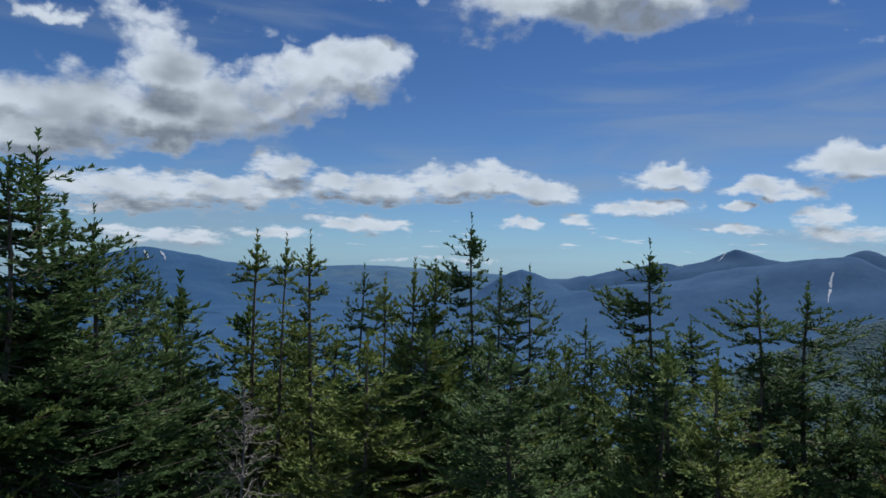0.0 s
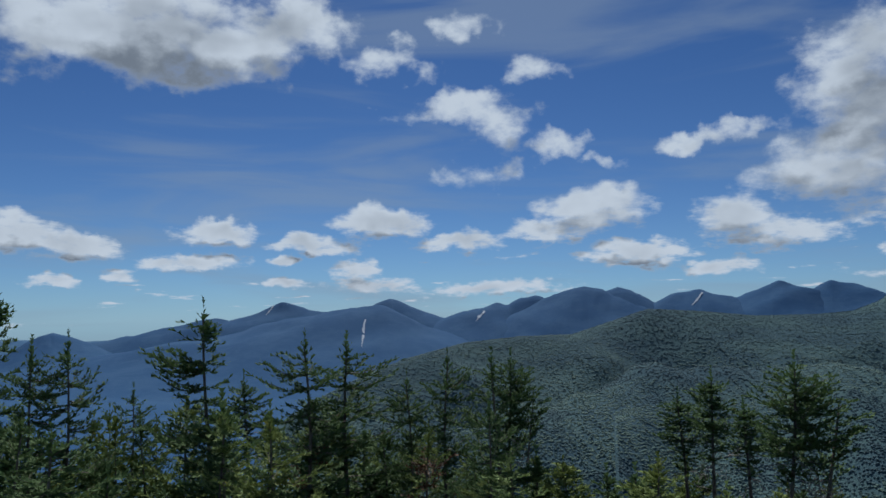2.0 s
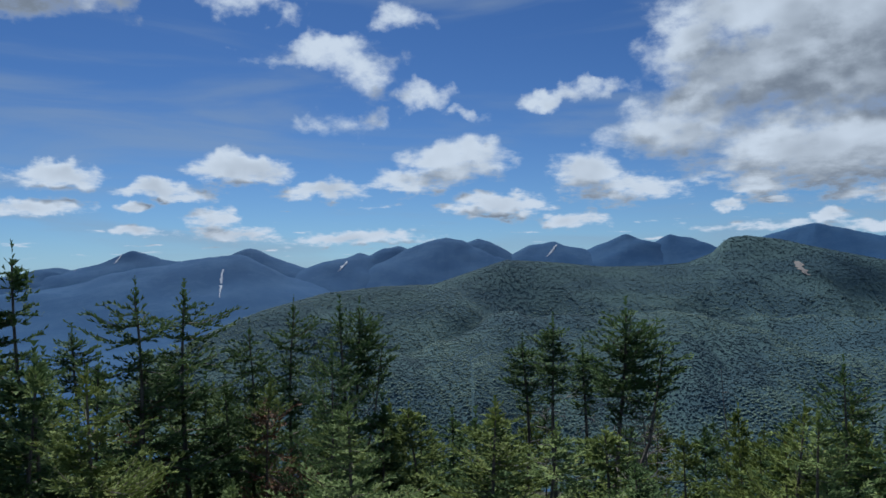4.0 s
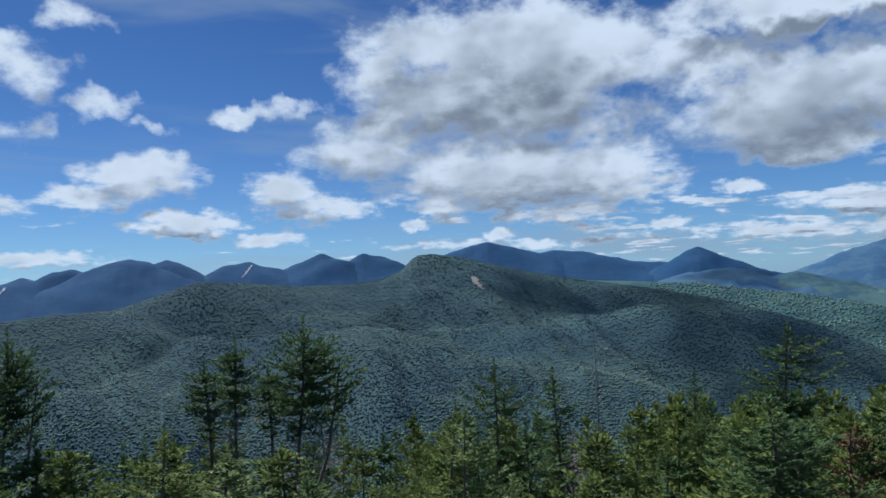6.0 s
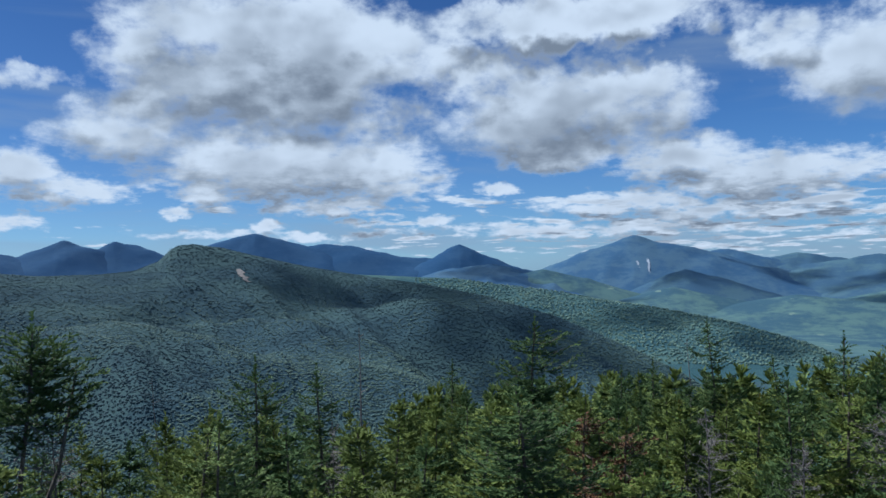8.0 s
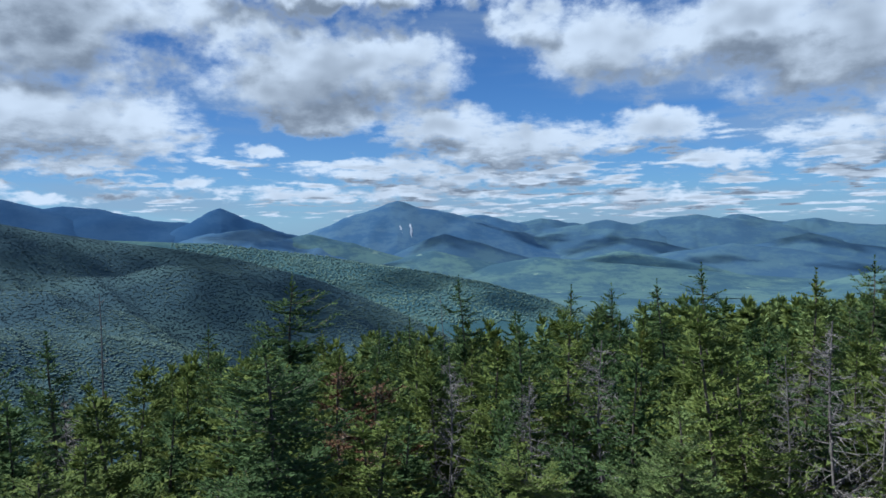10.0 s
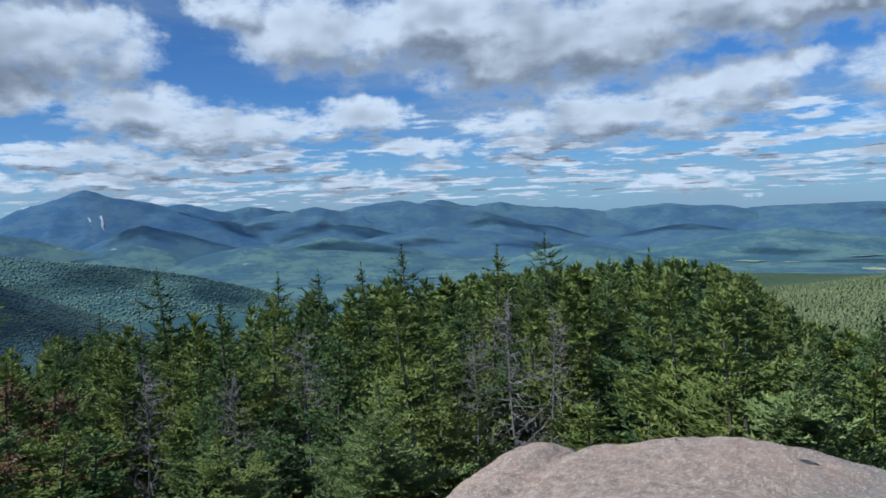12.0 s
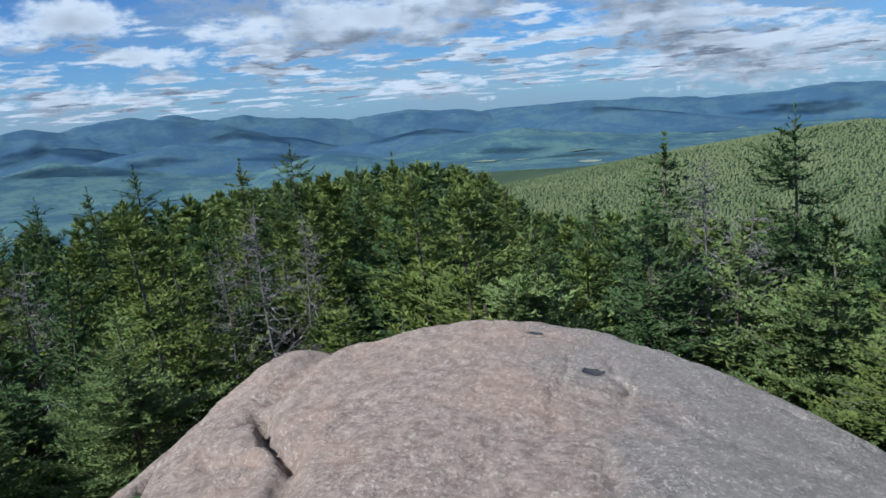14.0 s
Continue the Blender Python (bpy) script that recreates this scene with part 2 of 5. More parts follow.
def surface(k, colour, rough=0.8, bump=None, distance=0.02, strength=0.6, gloss=0.2):
    s = k.add("ShaderNodeBsdfPrincipled")
    k.put(s.inputs["Base Color"], colour)
    k.put(s.inputs["Roughness"], rough)
    s.inputs["Specular IOR Level"].default_value = gloss
    if bump is not None:
        b = k.add("ShaderNodeBump")
        b.inputs["Strength"].default_value, b.inputs["Distance"].default_value = strength, distance
        k.put(b.inputs["Height"], bump)
        k.link(b.outputs[0], s.inputs["Normal"])
    return s.outputs[0]


def place_vec(k):
    return k.add("ShaderNodeNewGeometry").outputs["Position"]


def local_vec(k):
    return k.add("ShaderNodeTexCoord").outputs["Object"]


def needles(name, dark, light, old, tip):
    def build(k):
        rnd = k.add("ShaderNodeObjectInfo").outputs["Random"]
        v = local_vec(k)
        patch = k.ramp(k.noise(v, 3.0, 3.0), 0.35, 0.65)
        c = k.mix(patch, dark, light)
        c = k.mix(k.math("MULTIPLY", k.ramp(k.noise(v, 7.0, 2.0), 0.62, 0.75), 0.55), c, old)
        c = k.mix(k.math("MULTIPLY", rnd, 0.35), c, light)
        blade = k.add("ShaderNodeNewGeometry").outputs["Random Per Island"]
        c = k.mix(k.math("MULTIPLY", k.ramp(blade, 0.45, 1.0), 0.70), c, tip)
        s = surface(k, c, 0.8, gloss=0.06)
        tr = k.add("ShaderNodeBsdfTranslucent")
        k.put(tr.inputs[0], c)
        mx = k.add("ShaderNodeMixShader")
        mx.inputs[0].default_value = 0.20
        k.link(s, mx.inputs[1])
        k.link(tr.outputs[0], mx.inputs[2])
        return mx.outputs[0]
    return material(name, build)


NEEDLE_DARK = needles("dark_spruce_needles", (0.053, 0.094, 0.039, 1), (0.071, 0.118, 0.044, 1), (0.138, 0.112, 0.039, 1), (0.092, 0.144, 0.060, 1))
NEEDLE_FIR = needles("fir_needles", (0.076, 0.111, 0.032, 1), (0.130, 0.166, 0.045, 1), (0.235, 0.184, 0.051, 1), (0.160, 0.211, 0.073, 1))
NEEDLE_BLUE = needles("bluish_fir_needles", (0.066, 0.110, 0.040, 1), (0.150, 0.205, 0.072, 1), (0.28, 0.235, 0.065, 1), (0.215, 0.275, 0.110, 1))
NEEDLE_YELLOW = needles("yellowish_fir_needles", (0.066, 0.106, 0.028, 1), (0.141, 0.181, 0.048, 1), (0.255, 0.190, 0.046, 1), (0.194, 0.236, 0.069, 1))


def bark_build(a, b):
    def build(k):
        v = local_vec(k)
        n = k.noise(k.vec("MULTIPLY", v, (1, 1, 0.35)), 40.0, 5.0, 0.6)
        big = k.noise(v, 5.0, 3.0)
        c = k.mix(k.ramp(n, 0.35, 0.65), a, b)
        c = k.mix(k.math("MULTIPLY", k.ramp(big, 0.5, 0.7), 0.4), c, (0.20, 0.21, 0.18, 1))
        return surface(k, c, 0.9, n, 0.006)
    return build


BARK = material("grey_brown_bark", bark_build((0.05, 0.04, 0.035, 1), (0.14, 0.12, 0.10, 1)))
DEADWOOD = material("weathered_deadwood", bark_build((0.09, 0.082, 0.078, 1), (0.22, 0.205, 0.20, 1)))
PALEWOOD = material("pale_bare_wood", bark_build((0.26, 0.24, 0.22, 1), (0.46, 0.44, 0.41, 1)))
DEADBROWN = material("dead_brown_needles", bark_build((0.075, 0.040, 0.022, 1), (0.165, 0.088, 0.045, 1)))


def rock_build(k):
    v = place_vec(k)
    grain = k.noise(v, 140.0, 4.0, 0.75)
    fleck = k.noise(v, 42.0, 6.0, 0.75)
    mid = k.noise(v, 13.0, 8.0, 0.7)
    across = k.vec("DOT_PRODUCT", v, tuple(ground_dir(238.0)))  # grows towards the shaded, lichen-grown flank
    c = k.mix(k.ramp(mid, 0.36, 0.66), (0.275, 0.216, 0.184, 1), (0.470, 0.378, 0.322, 1))
    c = k.mix(k.math("MULTIPLY", k.ramp(k.noise(v, 1.9, 5.0, 0.6), 0.48, 0.64), 0.6), c, (0.45, 0.318, 0.250, 1))  # rusty pink patches
    grey = k.ramp(k.math("ADD", across, k.math("MULTIPLY", k.noise(v, 1.6, 5.0, 0.6), 2.4)), 1.75, 2.45)
    c = k.mix(k.math("MULTIPLY", grey, 0.75), c, k.mix(mid, (0.20, 0.192, 0.18, 1), (0.38, 0.366, 0.345, 1)))
    c = k.mix(k.math("MULTIPLY", k.ramp(fleck, 0.53, 0.61), 0.7), c, (0.66, 0.58, 0.52, 1))  # pale feldspar
    c = k.mix(k.math("MULTIPLY", k.ramp(grain, 0.55, 0.70), 0.45), c, (0.12, 0.11, 0.10, 1))  # dark mica
    c = k.mix(k.math("MULTIPLY", k.ramp(k.noise(v, 5.5, 8.0, 0.75), 0.61, 0.69), 0.5), c, (0.14, 0.136, 0.125, 1))
    h = k.math("ADD", k.math("MULTIPLY", mid, 0.8), k.math("ADD", k.math("MULTIPLY", grain, 0.25), k.math("MULTIPLY", fleck, 0.45)))
    return surface(k, c, 0.9, h, 0.06, 1.0, 0.12)


WATER = material("dark_water", lambda k: surface(k, k.mix(k.noise(place_vec(k), 30.0, 3.0), (0.035, 0.033, 0.035, 1), (0.06, 0.055, 0.055, 1)), 0.25, gloss=0.4))
ROCK = material("pinkish_grey_granite", rock_build)


def floor_build(k):
    v = place_vec(k)
    n = k.noise(v, 3.0, 6.0, 0.6)
    far = k.noise(v, 0.02, 7.0, 0.6)
    c = k.mix(k.ramp(n, 0.4, 0.65), (0.028, 0.030, 0.014, 1), (0.055, 0.065, 0.022, 1))
    c = k.mix(k.ramp(far, 0.4, 0.62), c, (0.035, 0.07, 0.025, 1))
    return surface(k, c, 0.95, n, 0.05)


FLOOR = material("forest_floor", floor_build)


def woods_build(tone_a, tone_b, bare, grain, relief, clearing=0.74):
    def build(k):
        v = place_vec(k)
        patch = k.noise(k.vec("MULTIPLY", v, (1, 1, 2.5)), 0.005, 7.0, 0.62)
        fine = k.noise(v, grain, 6.0, 0.7)
        both = k.math("ADD", k.math("MULTIPLY", patch, 0.65), k.math("MULTIPLY", fine, 0.35))
        # darker patches vary the woods and imitate cloud shade on the valley
        c = k.mix(k.ramp(both, 0.44, 0.58), tone_a, tone_b)
        c = k.mix(k.ramp(k.noise(k.vec("MULTIPLY", v, (1, 1, 3)), 0.009, 4.0, 0.6), clearing, clearing + 0.02), c, bare)
        return surface(k, c, 0.95, fine, relief, 0.5, 0.03)
    return build


# ridge ground, its bluish cast is haze painted into the colour
WOODS_MID_HAZED = material("ridge_forest", woods_build((0.030, 0.059, 0.076, 1), (0.047, 0.084, 0.090, 1), (0.051, 0.090, 0.090, 1), 0.12, 4.0))
# blue share of this green is painted haze
WOODS_SECOND = material("haze_tinted_lower_ridge", woods_build((0.031, 0.072, 0.086, 1), (0.055, 0.106, 0.106, 1), (0.072, 0.126, 0.114, 1), 0.08, 4.0))
WOODS_SIDE = material("hillside_forest_floor", woods_build((0.030, 0.050, 0.032, 1), (0.050, 0.075, 0.045, 1), (0.05, 0.075, 0.045, 1), 0.3, 1.0))
# the blue of the distance haze is painted into this base colour
WOODS_FAR_HAZED = material("haze_blue_forest", woods_build((0.020, 0.060, 0.132, 1), (0.027, 0.070, 0.142, 1), (0.032, 0.078, 0.145, 1), 0.03, 4.0))
# pale blue in place of haze, put straight into the forest colour
WOODS_HAZE = material("haze_painted_forest", woods_build((0.038, 0.082, 0.138, 1), (0.056, 0.108, 0.146, 1), (0.08, 0.135, 0.15, 1), 0.03, 5.0, 0.72))
# peak woods, with haze mixed into their green as blue
WOODS_PEAK_HAZED = material("haze_blue_peaks", woods_build((0.035, 0.084, 0.158, 1), (0.056, 0.110, 0.172, 1), (0.070, 0.128, 0.175, 1), 0.03, 5.0, 0.74))
# valley woods and clearings, bluish from haze painted into all three tones
WOODS_VALLEY_HAZED = material("valley_forest", woods_build((0.037, 0.081, 0.115, 1), (0.073, 0.132, 0.137, 1), (0.128, 0.189, 0.165, 1), 0.03, 4.0, 0.665))


def crown_build(a, b, high=None):
    def build(k):
        rnd = k.add("ShaderNodeNewGeometry").outputs["Random Per Island"]
        patch = k.noise(place_vec(k), 0.012, 4.0, 0.6)
        c = k.mix(k.math("ADD", k.math("MULTIPLY", rnd, 0.5), k.math("MULTIPLY", k.ramp(patch, 0.35, 0.65), 0.5)), a, b)
        if high is not None:  # spruce takes over from hardwood higher up; cloud shade is painted in patches
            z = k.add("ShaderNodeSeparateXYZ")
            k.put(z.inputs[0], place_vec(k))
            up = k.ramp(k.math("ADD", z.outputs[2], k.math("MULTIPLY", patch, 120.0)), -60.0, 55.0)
            # patches darkened in the colour, in place of cloud shadows on the ridge
            cloud_shade = k.ramp(k.noise(place_vec(k), 0.0042, 4.0, 0.6), 0.52, 0.58)
            c = k.mix(k.math("MULTIPLY", k.math("MAXIMUM", up, cloud_shade), 0.85), c, high)
        return surface(k, c, 0.8, gloss=0.05)
    return build


# hardwood and spruce tones, each shifted to blue as painted haze
CROWNS_MID = material("haze_tinted_ridge_crowns", crown_build((0.056, 0.099, 0.101, 1), (0.108, 0.156, 0.123, 1), (0.030, 0.059, 0.076, 1)))
CROWNS_RIGHT = material("hillside_tree_crowns", crown_build((0.072, 0.100, 0.050, 1), (0.138, 0.164, 0.080, 1)))
CROWNS_SLOPE = material("slope_spruce_crowns", crown_build((0.040, 0.070, 0.034, 1), (0.100, 0.140, 0.062, 1)))
# crowns of the lower ridge, tinted blue-green to show haze
CROWNS_LOW = material("haze_tinted_low_crowns", crown_build((0.073, 0.137, 0.142, 1), (0.159, 0.234, 0.177, 1)))
SLIDE = material("bare_rock_slide", lambda k: surface(k, k.mix(k.noise(place_vec(k), 0.06, 4.0), (0.16, 0.21, 0.28, 1), (0.30, 0.34, 0.40, 1)), 0.9))
SCAR = material("brown_rock_scar", lambda k: surface(k, k.mix(k.noise(place_vec(k), 0.08, 4.0), (0.10, 0.10, 0.10, 1), (0.22, 0.20, 0.19, 1)), 0.9))
FIELD = material("mown_field", lambda k: surface(k, k.mix(k.ramp(k.noise(place_vec(k), 0.012, 4.0), 0.4, 0.6), (0.10, 0.145, 0.12, 1), (0.20, 0.23, 0.165, 1)), 0.95))


# ---- mesh helpers ----
def mesh_object(name, verts, faces, mat, parent=None, smooth=False, label=""):
    me = bpy.data.meshes.new(name)
    me.from_pydata([tuple(v) for v in verts], [], faces)
    me.materials.append(mat)
    if smooth:
        me.shade_smooth()
    ob = new(name, me)
    if parent is not None:
        ob.parent = parent
    return tagged(ob, label=label)


def grid_faces(rows, cols, wrap=False):
    f = []
    for i in range(rows - 1):
        for j in range(cols if wrap else cols - 1):
            k = (j + 1) % cols
            f.append((i * cols + j, i * cols + k, (i + 1) * cols + k, (i + 1) * cols + j))
    return f


def fractal(x, y, scale, octaves=5, ridged=False):
    """Fractal noise over arrays x, y; wave length in metres of the first octave is scale."""
    flat = [noise.fractal((a / scale, b / scale, 3.7), 0.9, 2.1, octaves) if not ridged else
            noise.ridged_multi_fractal((a / scale, b / scale, 1.3), 0.9, 2.1, octaves, 1.0, 2.0) - 1.0
            for a, b in zip(np.ravel(x), np.ravel(y))]
    return np.array(flat).reshape(np.shape(x))


def polar(x, y):
    return np.degrees(np.arctan2(x, y)), np.hypot(x, y)


def ease(v, lo, hi):
    t = np.clip((v - lo) / (hi - lo), 0, 1)
    return t * t * (3 - 2 * t)


# ---- ground: the summit, its slopes and the valleys ----
SLOPE_H = (-180, -60, -28, 5, 27, 37, 65, 80, 95, 105, 119, 136, 147, 154, 168, 180)
SLOPE_S = (.19, .10, .05, .10, .15, .20, .20, .19, .15, .15, .12, .085, .085, .16, .19, .19)


def ground_z(x, y):
    h, r = polar(np.asarray(x, float), np.asarray(y, float))
    s = np.interp(h, SLOPE_H, SLOPE_S)
    reach = 35 + 105 * np.exp(-((h - 140) / 11.0) ** 2)
    z = -0.4 - 3.2 * ease(r, 3.5, 8.5) - s * np.clip(r - 7, 0, None) - 0.42 * np.clip(r - reach, 0, None)
    floor = -236.0
    return np.maximum(z, floor)


def land_z(x, y):
    """The ground with its own unevenness, out to the valley floor."""
    r = np.hypot(x, y)
    return ground_z(x, y) + fractal(x, y, 3.0, 4) * 0.12 * np.minimum(1, r / 6) + fractal(x, y, 500.0, 4) * 14 * ease(r, 600, 1500)


def build_ground():
    rings = np.concatenate([np.linspace(0.3, 12, 26), np.geomspace(13, 4950, 110)])
    head = np.radians(np.arange(0, 360, 1.5))
    rr, hh = np.meshgrid(rings, head, indexing="ij")
    x, y = rr * np.sin(hh), rr * np.cos(hh)
    z = land_z(x, y)
    verts = np.stack([x, y, z], -1).reshape(-1, 3).tolist()
    faces = grid_faces(len(rings), len(head), wrap=True)
    verts.append((0, 0, float(z[0].mean())))
    n = len(head)
    faces += [(len(verts) - 1, (j + 1) % n, j) for j in range(n)]
    ob = mesh_object("ground", verts, faces, FLOOR, smooth=True)
    ob.data.materials.append(WOODS_VALLEY_HAZED)
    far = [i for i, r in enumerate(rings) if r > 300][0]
    # far ground wears colours that have the haze painted in
    ob.data.materials.append(WOODS_FAR_HAZED)
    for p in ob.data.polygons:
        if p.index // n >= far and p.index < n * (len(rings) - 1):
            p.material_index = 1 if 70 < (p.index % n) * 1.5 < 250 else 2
    tagged(ob, "dark forest floor falling from the summit to green valleys", "ground", kind="structure")


build_ground()


def bump_z(x, y, hill, base, flare=False):
    """Height of one hill: heading, distance, elevation angle of its top, half widths left and right in degrees, depth in metres, sharpness."""
    h, r, e, wl, wr, depth, p = hill
    c, out = ground_dir(h) * r, ground_dir(h)
    side = Vector((out.y, -out.x, 0))
    u = (x - c.x) * side.x + (y - c.y) * side.y
    v = (x - c.x) * out.x + (y - c.y) * out.y
    w = np.where(u < 0, radians(wl) * r, radians(wr) * r)
    d = np.sqrt((u / w) ** 2 + (v / depth) ** 2 + 0.00012)
    top = EYE_Z + r * math.tan(radians(e))
    if flare:  # the foot runs out softly
        f = np.where(d < 0.7, np.clip(1 - d, 0.01, 1) ** p, 0.3 ** p * np.clip((1.3 - d) / 0.6, 0, 1) ** (2 * p))
    else:
        f = np.clip(1 - d, 0, 1) ** p
    return base + (top - base) * f


# crest lines: headings, elevation angles, distances; then the fall of the near side and of the far side
RIDGE_CRESTS = [
    ((20, 24, 27.8, 31, 35.7, 40, 44, 47, 49.7, 53, 57.2, 61, 63.3, 65.0, 65.8, 66.4, 67.4, 69.5, 71.7, 75.6, 80.3, 85, 89, 94.7, 99.9, 104, 108),
     (-9, -6.4, -4.6, -3.4, -2.2, -1.75, -1.7, -0.7, 0.15, -0.05, -0.5, -0.45, -0.25, 0.45, 1.3, 1.6, 1.66, 1.35, 0.75, -0.15, -1.0, -1.75, -2.6, -4.3, -6.5, -8.5, -11),
     (20, 50, 66, 80, 95, 108), (1350, 1700, 1850, 1800, 1500, 1250), 0.42, 0.45),
    ((27, 33, 38, 45.7, 50, 53.2, 57, 63.3, 69, 75.5, 83, 90),
     (-13, -10, -7.9, -5.8, -4.5, -3.6, -4.0, -4.9, -6.1, -7.3, -9.2, -12.5),
     (27, 45, 53, 75, 90), (1000, 1180, 1260, 1080, 900), 0.34, 0.30),
    ((47, 55, 62, 68, 74, 80, 86), (-8.4, -7.2, -5.3, -3.3, -4.4, -6.6, -9.8), (47, 68, 86), (1000, 1420, 1050), 0.36, 0.30),
    ((76, 80, 83.5, 86, 90, 96, 101), (-4.0, -3.2, -2.5, -2.9, -4.4, -6.4, -9.4), (76, 84, 101), (1560, 1480, 1120), 0.40, 0.35),
]
RIDGE_BASE = -240.0
SECOND_CREST = ((72, 76, 83, 87.4, 91, 95.2, 98.5, 101.7, 107.7, 112.9, 118), (-2, -0.6, -1.05, -1.3, -1.9, -2.45, -3.15, -3.6, -4.76, -6.28, -8.6),
                (72, 95, 118), (2500, 2350, 1600), 0.20, 0.30)


def crest_z(h, r, crest):
    heads, rises, at, dists, near, back = crest
    rc = np.interp(h, at, dists)
    away = np.sqrt((r - rc) ** 2 + 45.0 ** 2) - 45.0
    sharp = np.interp(h, heads, rises)
    soft = sum(np.interp(h + k, heads, rises) for k in (-7, -4.5, -2, 0, 2, 4.5, 7)) / 7
    rise = soft + (sharp - soft) * np.exp(-away / 90.0)  # the crest's notches fade out down the slope
    z = EYE_Z + rc * np.tan(np.radians(rise)) - away * np.where(r < rc, near, back)
    return np.where((h < heads[0]) | (h > heads[-1]), -400.0, z)


def ridge_z(x, y):
    h, r = polar(x, y)
    z = np.full(np.shape(x), RIDGE_BASE)
    for crest in RIDGE_CRESTS:
        q = crest_z(h, r, crest)
        m = np.clip(1 - np.abs(z - q) / 24.0, 0, 1)
        z = np.maximum(z, q) + 6.0 * m * m
    return z


def ridge_surface(x, y):
    """Spurs and gullies run down from the crest, growing deeper below it."""
    z = ridge_z(x, y)
    h, r = polar(x, y)
    below = EYE_Z + r * np.tan(np.radians(np.interp(h, RIDGE_CRESTS[0][0], RIDGE_CRESTS[0][1]))) - z
    deep = np.clip(below / 90.0, 0.03, 1) * np.clip((z - RIDGE_BASE) / 40, 0, 1)
    spurs = fractal(h * 24 + r * 0.35, r * 0.22, 260.0, 4, ridged=True) * 30
    return z + deep * (spurs + fractal(x, y, 420.0, 5) * 14) + np.clip(deep, 0.12, 1) * fractal(x, y, 110.0, 3) * 3.5


def second_z(x, y):
    h, r = polar(x, y)
    z = np.maximum(crest_z(h, r, SECOND_CREST), RIDGE_BASE)
    deep = np.clip((EYE_Z + r * np.tan(np.radians(np.interp(h, SECOND_CREST[0], SECOND_CREST[1]))) - z) / 60.0, 0.05, 1) * np.clip((z - RIDGE_BASE) / 40, 0, 1)
    return z + deep * (fractal(h * 30 + r * 0.3, r * 0.2, 300.0, 4) * 16 + fractal(x, y, 240.0, 4) * 9)


def polar_sheet(name, h0, h1, nh, r0, r1, nr, height, mat, label, category):
    hh, rr = np.meshgrid(np.radians(np.linspace(h0, h1, nh)), np.geomspace(r0, r1, nr), indexing="ij")
    x, y = rr * np.sin(hh), rr * np.cos(hh)
    z = height(x, y)
    ob = mesh_object(name, np.stack([x, y, z], -1).reshape(-1, 3).tolist(), grid_faces(nh, nr), mat, smooth=True)
    tagged(ob, label, category)
    return ob


RIDGE_OB = polar_sheet("forested_ridge", 18, 112, 330, 430, 2500, 140, ridge_surface, WOODS_MID_HAZED,
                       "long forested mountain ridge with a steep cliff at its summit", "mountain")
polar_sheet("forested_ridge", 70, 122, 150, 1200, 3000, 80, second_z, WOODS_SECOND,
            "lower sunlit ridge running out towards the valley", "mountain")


def side_hill_z(x, y):
    z = bump_z(x, y, (176.0, 430, -3.35, 40, 40, 330, 0.85), -75.0)
    return z + fractal(x, y, 120.0, 4) * 1.5


polar_sheet("forested_hillside", 138, 215, 110, 90, 760, 60, side_hill_z, WOODS_SIDE,
            "sunlit hillside covered with light green spruce forest", "hill")


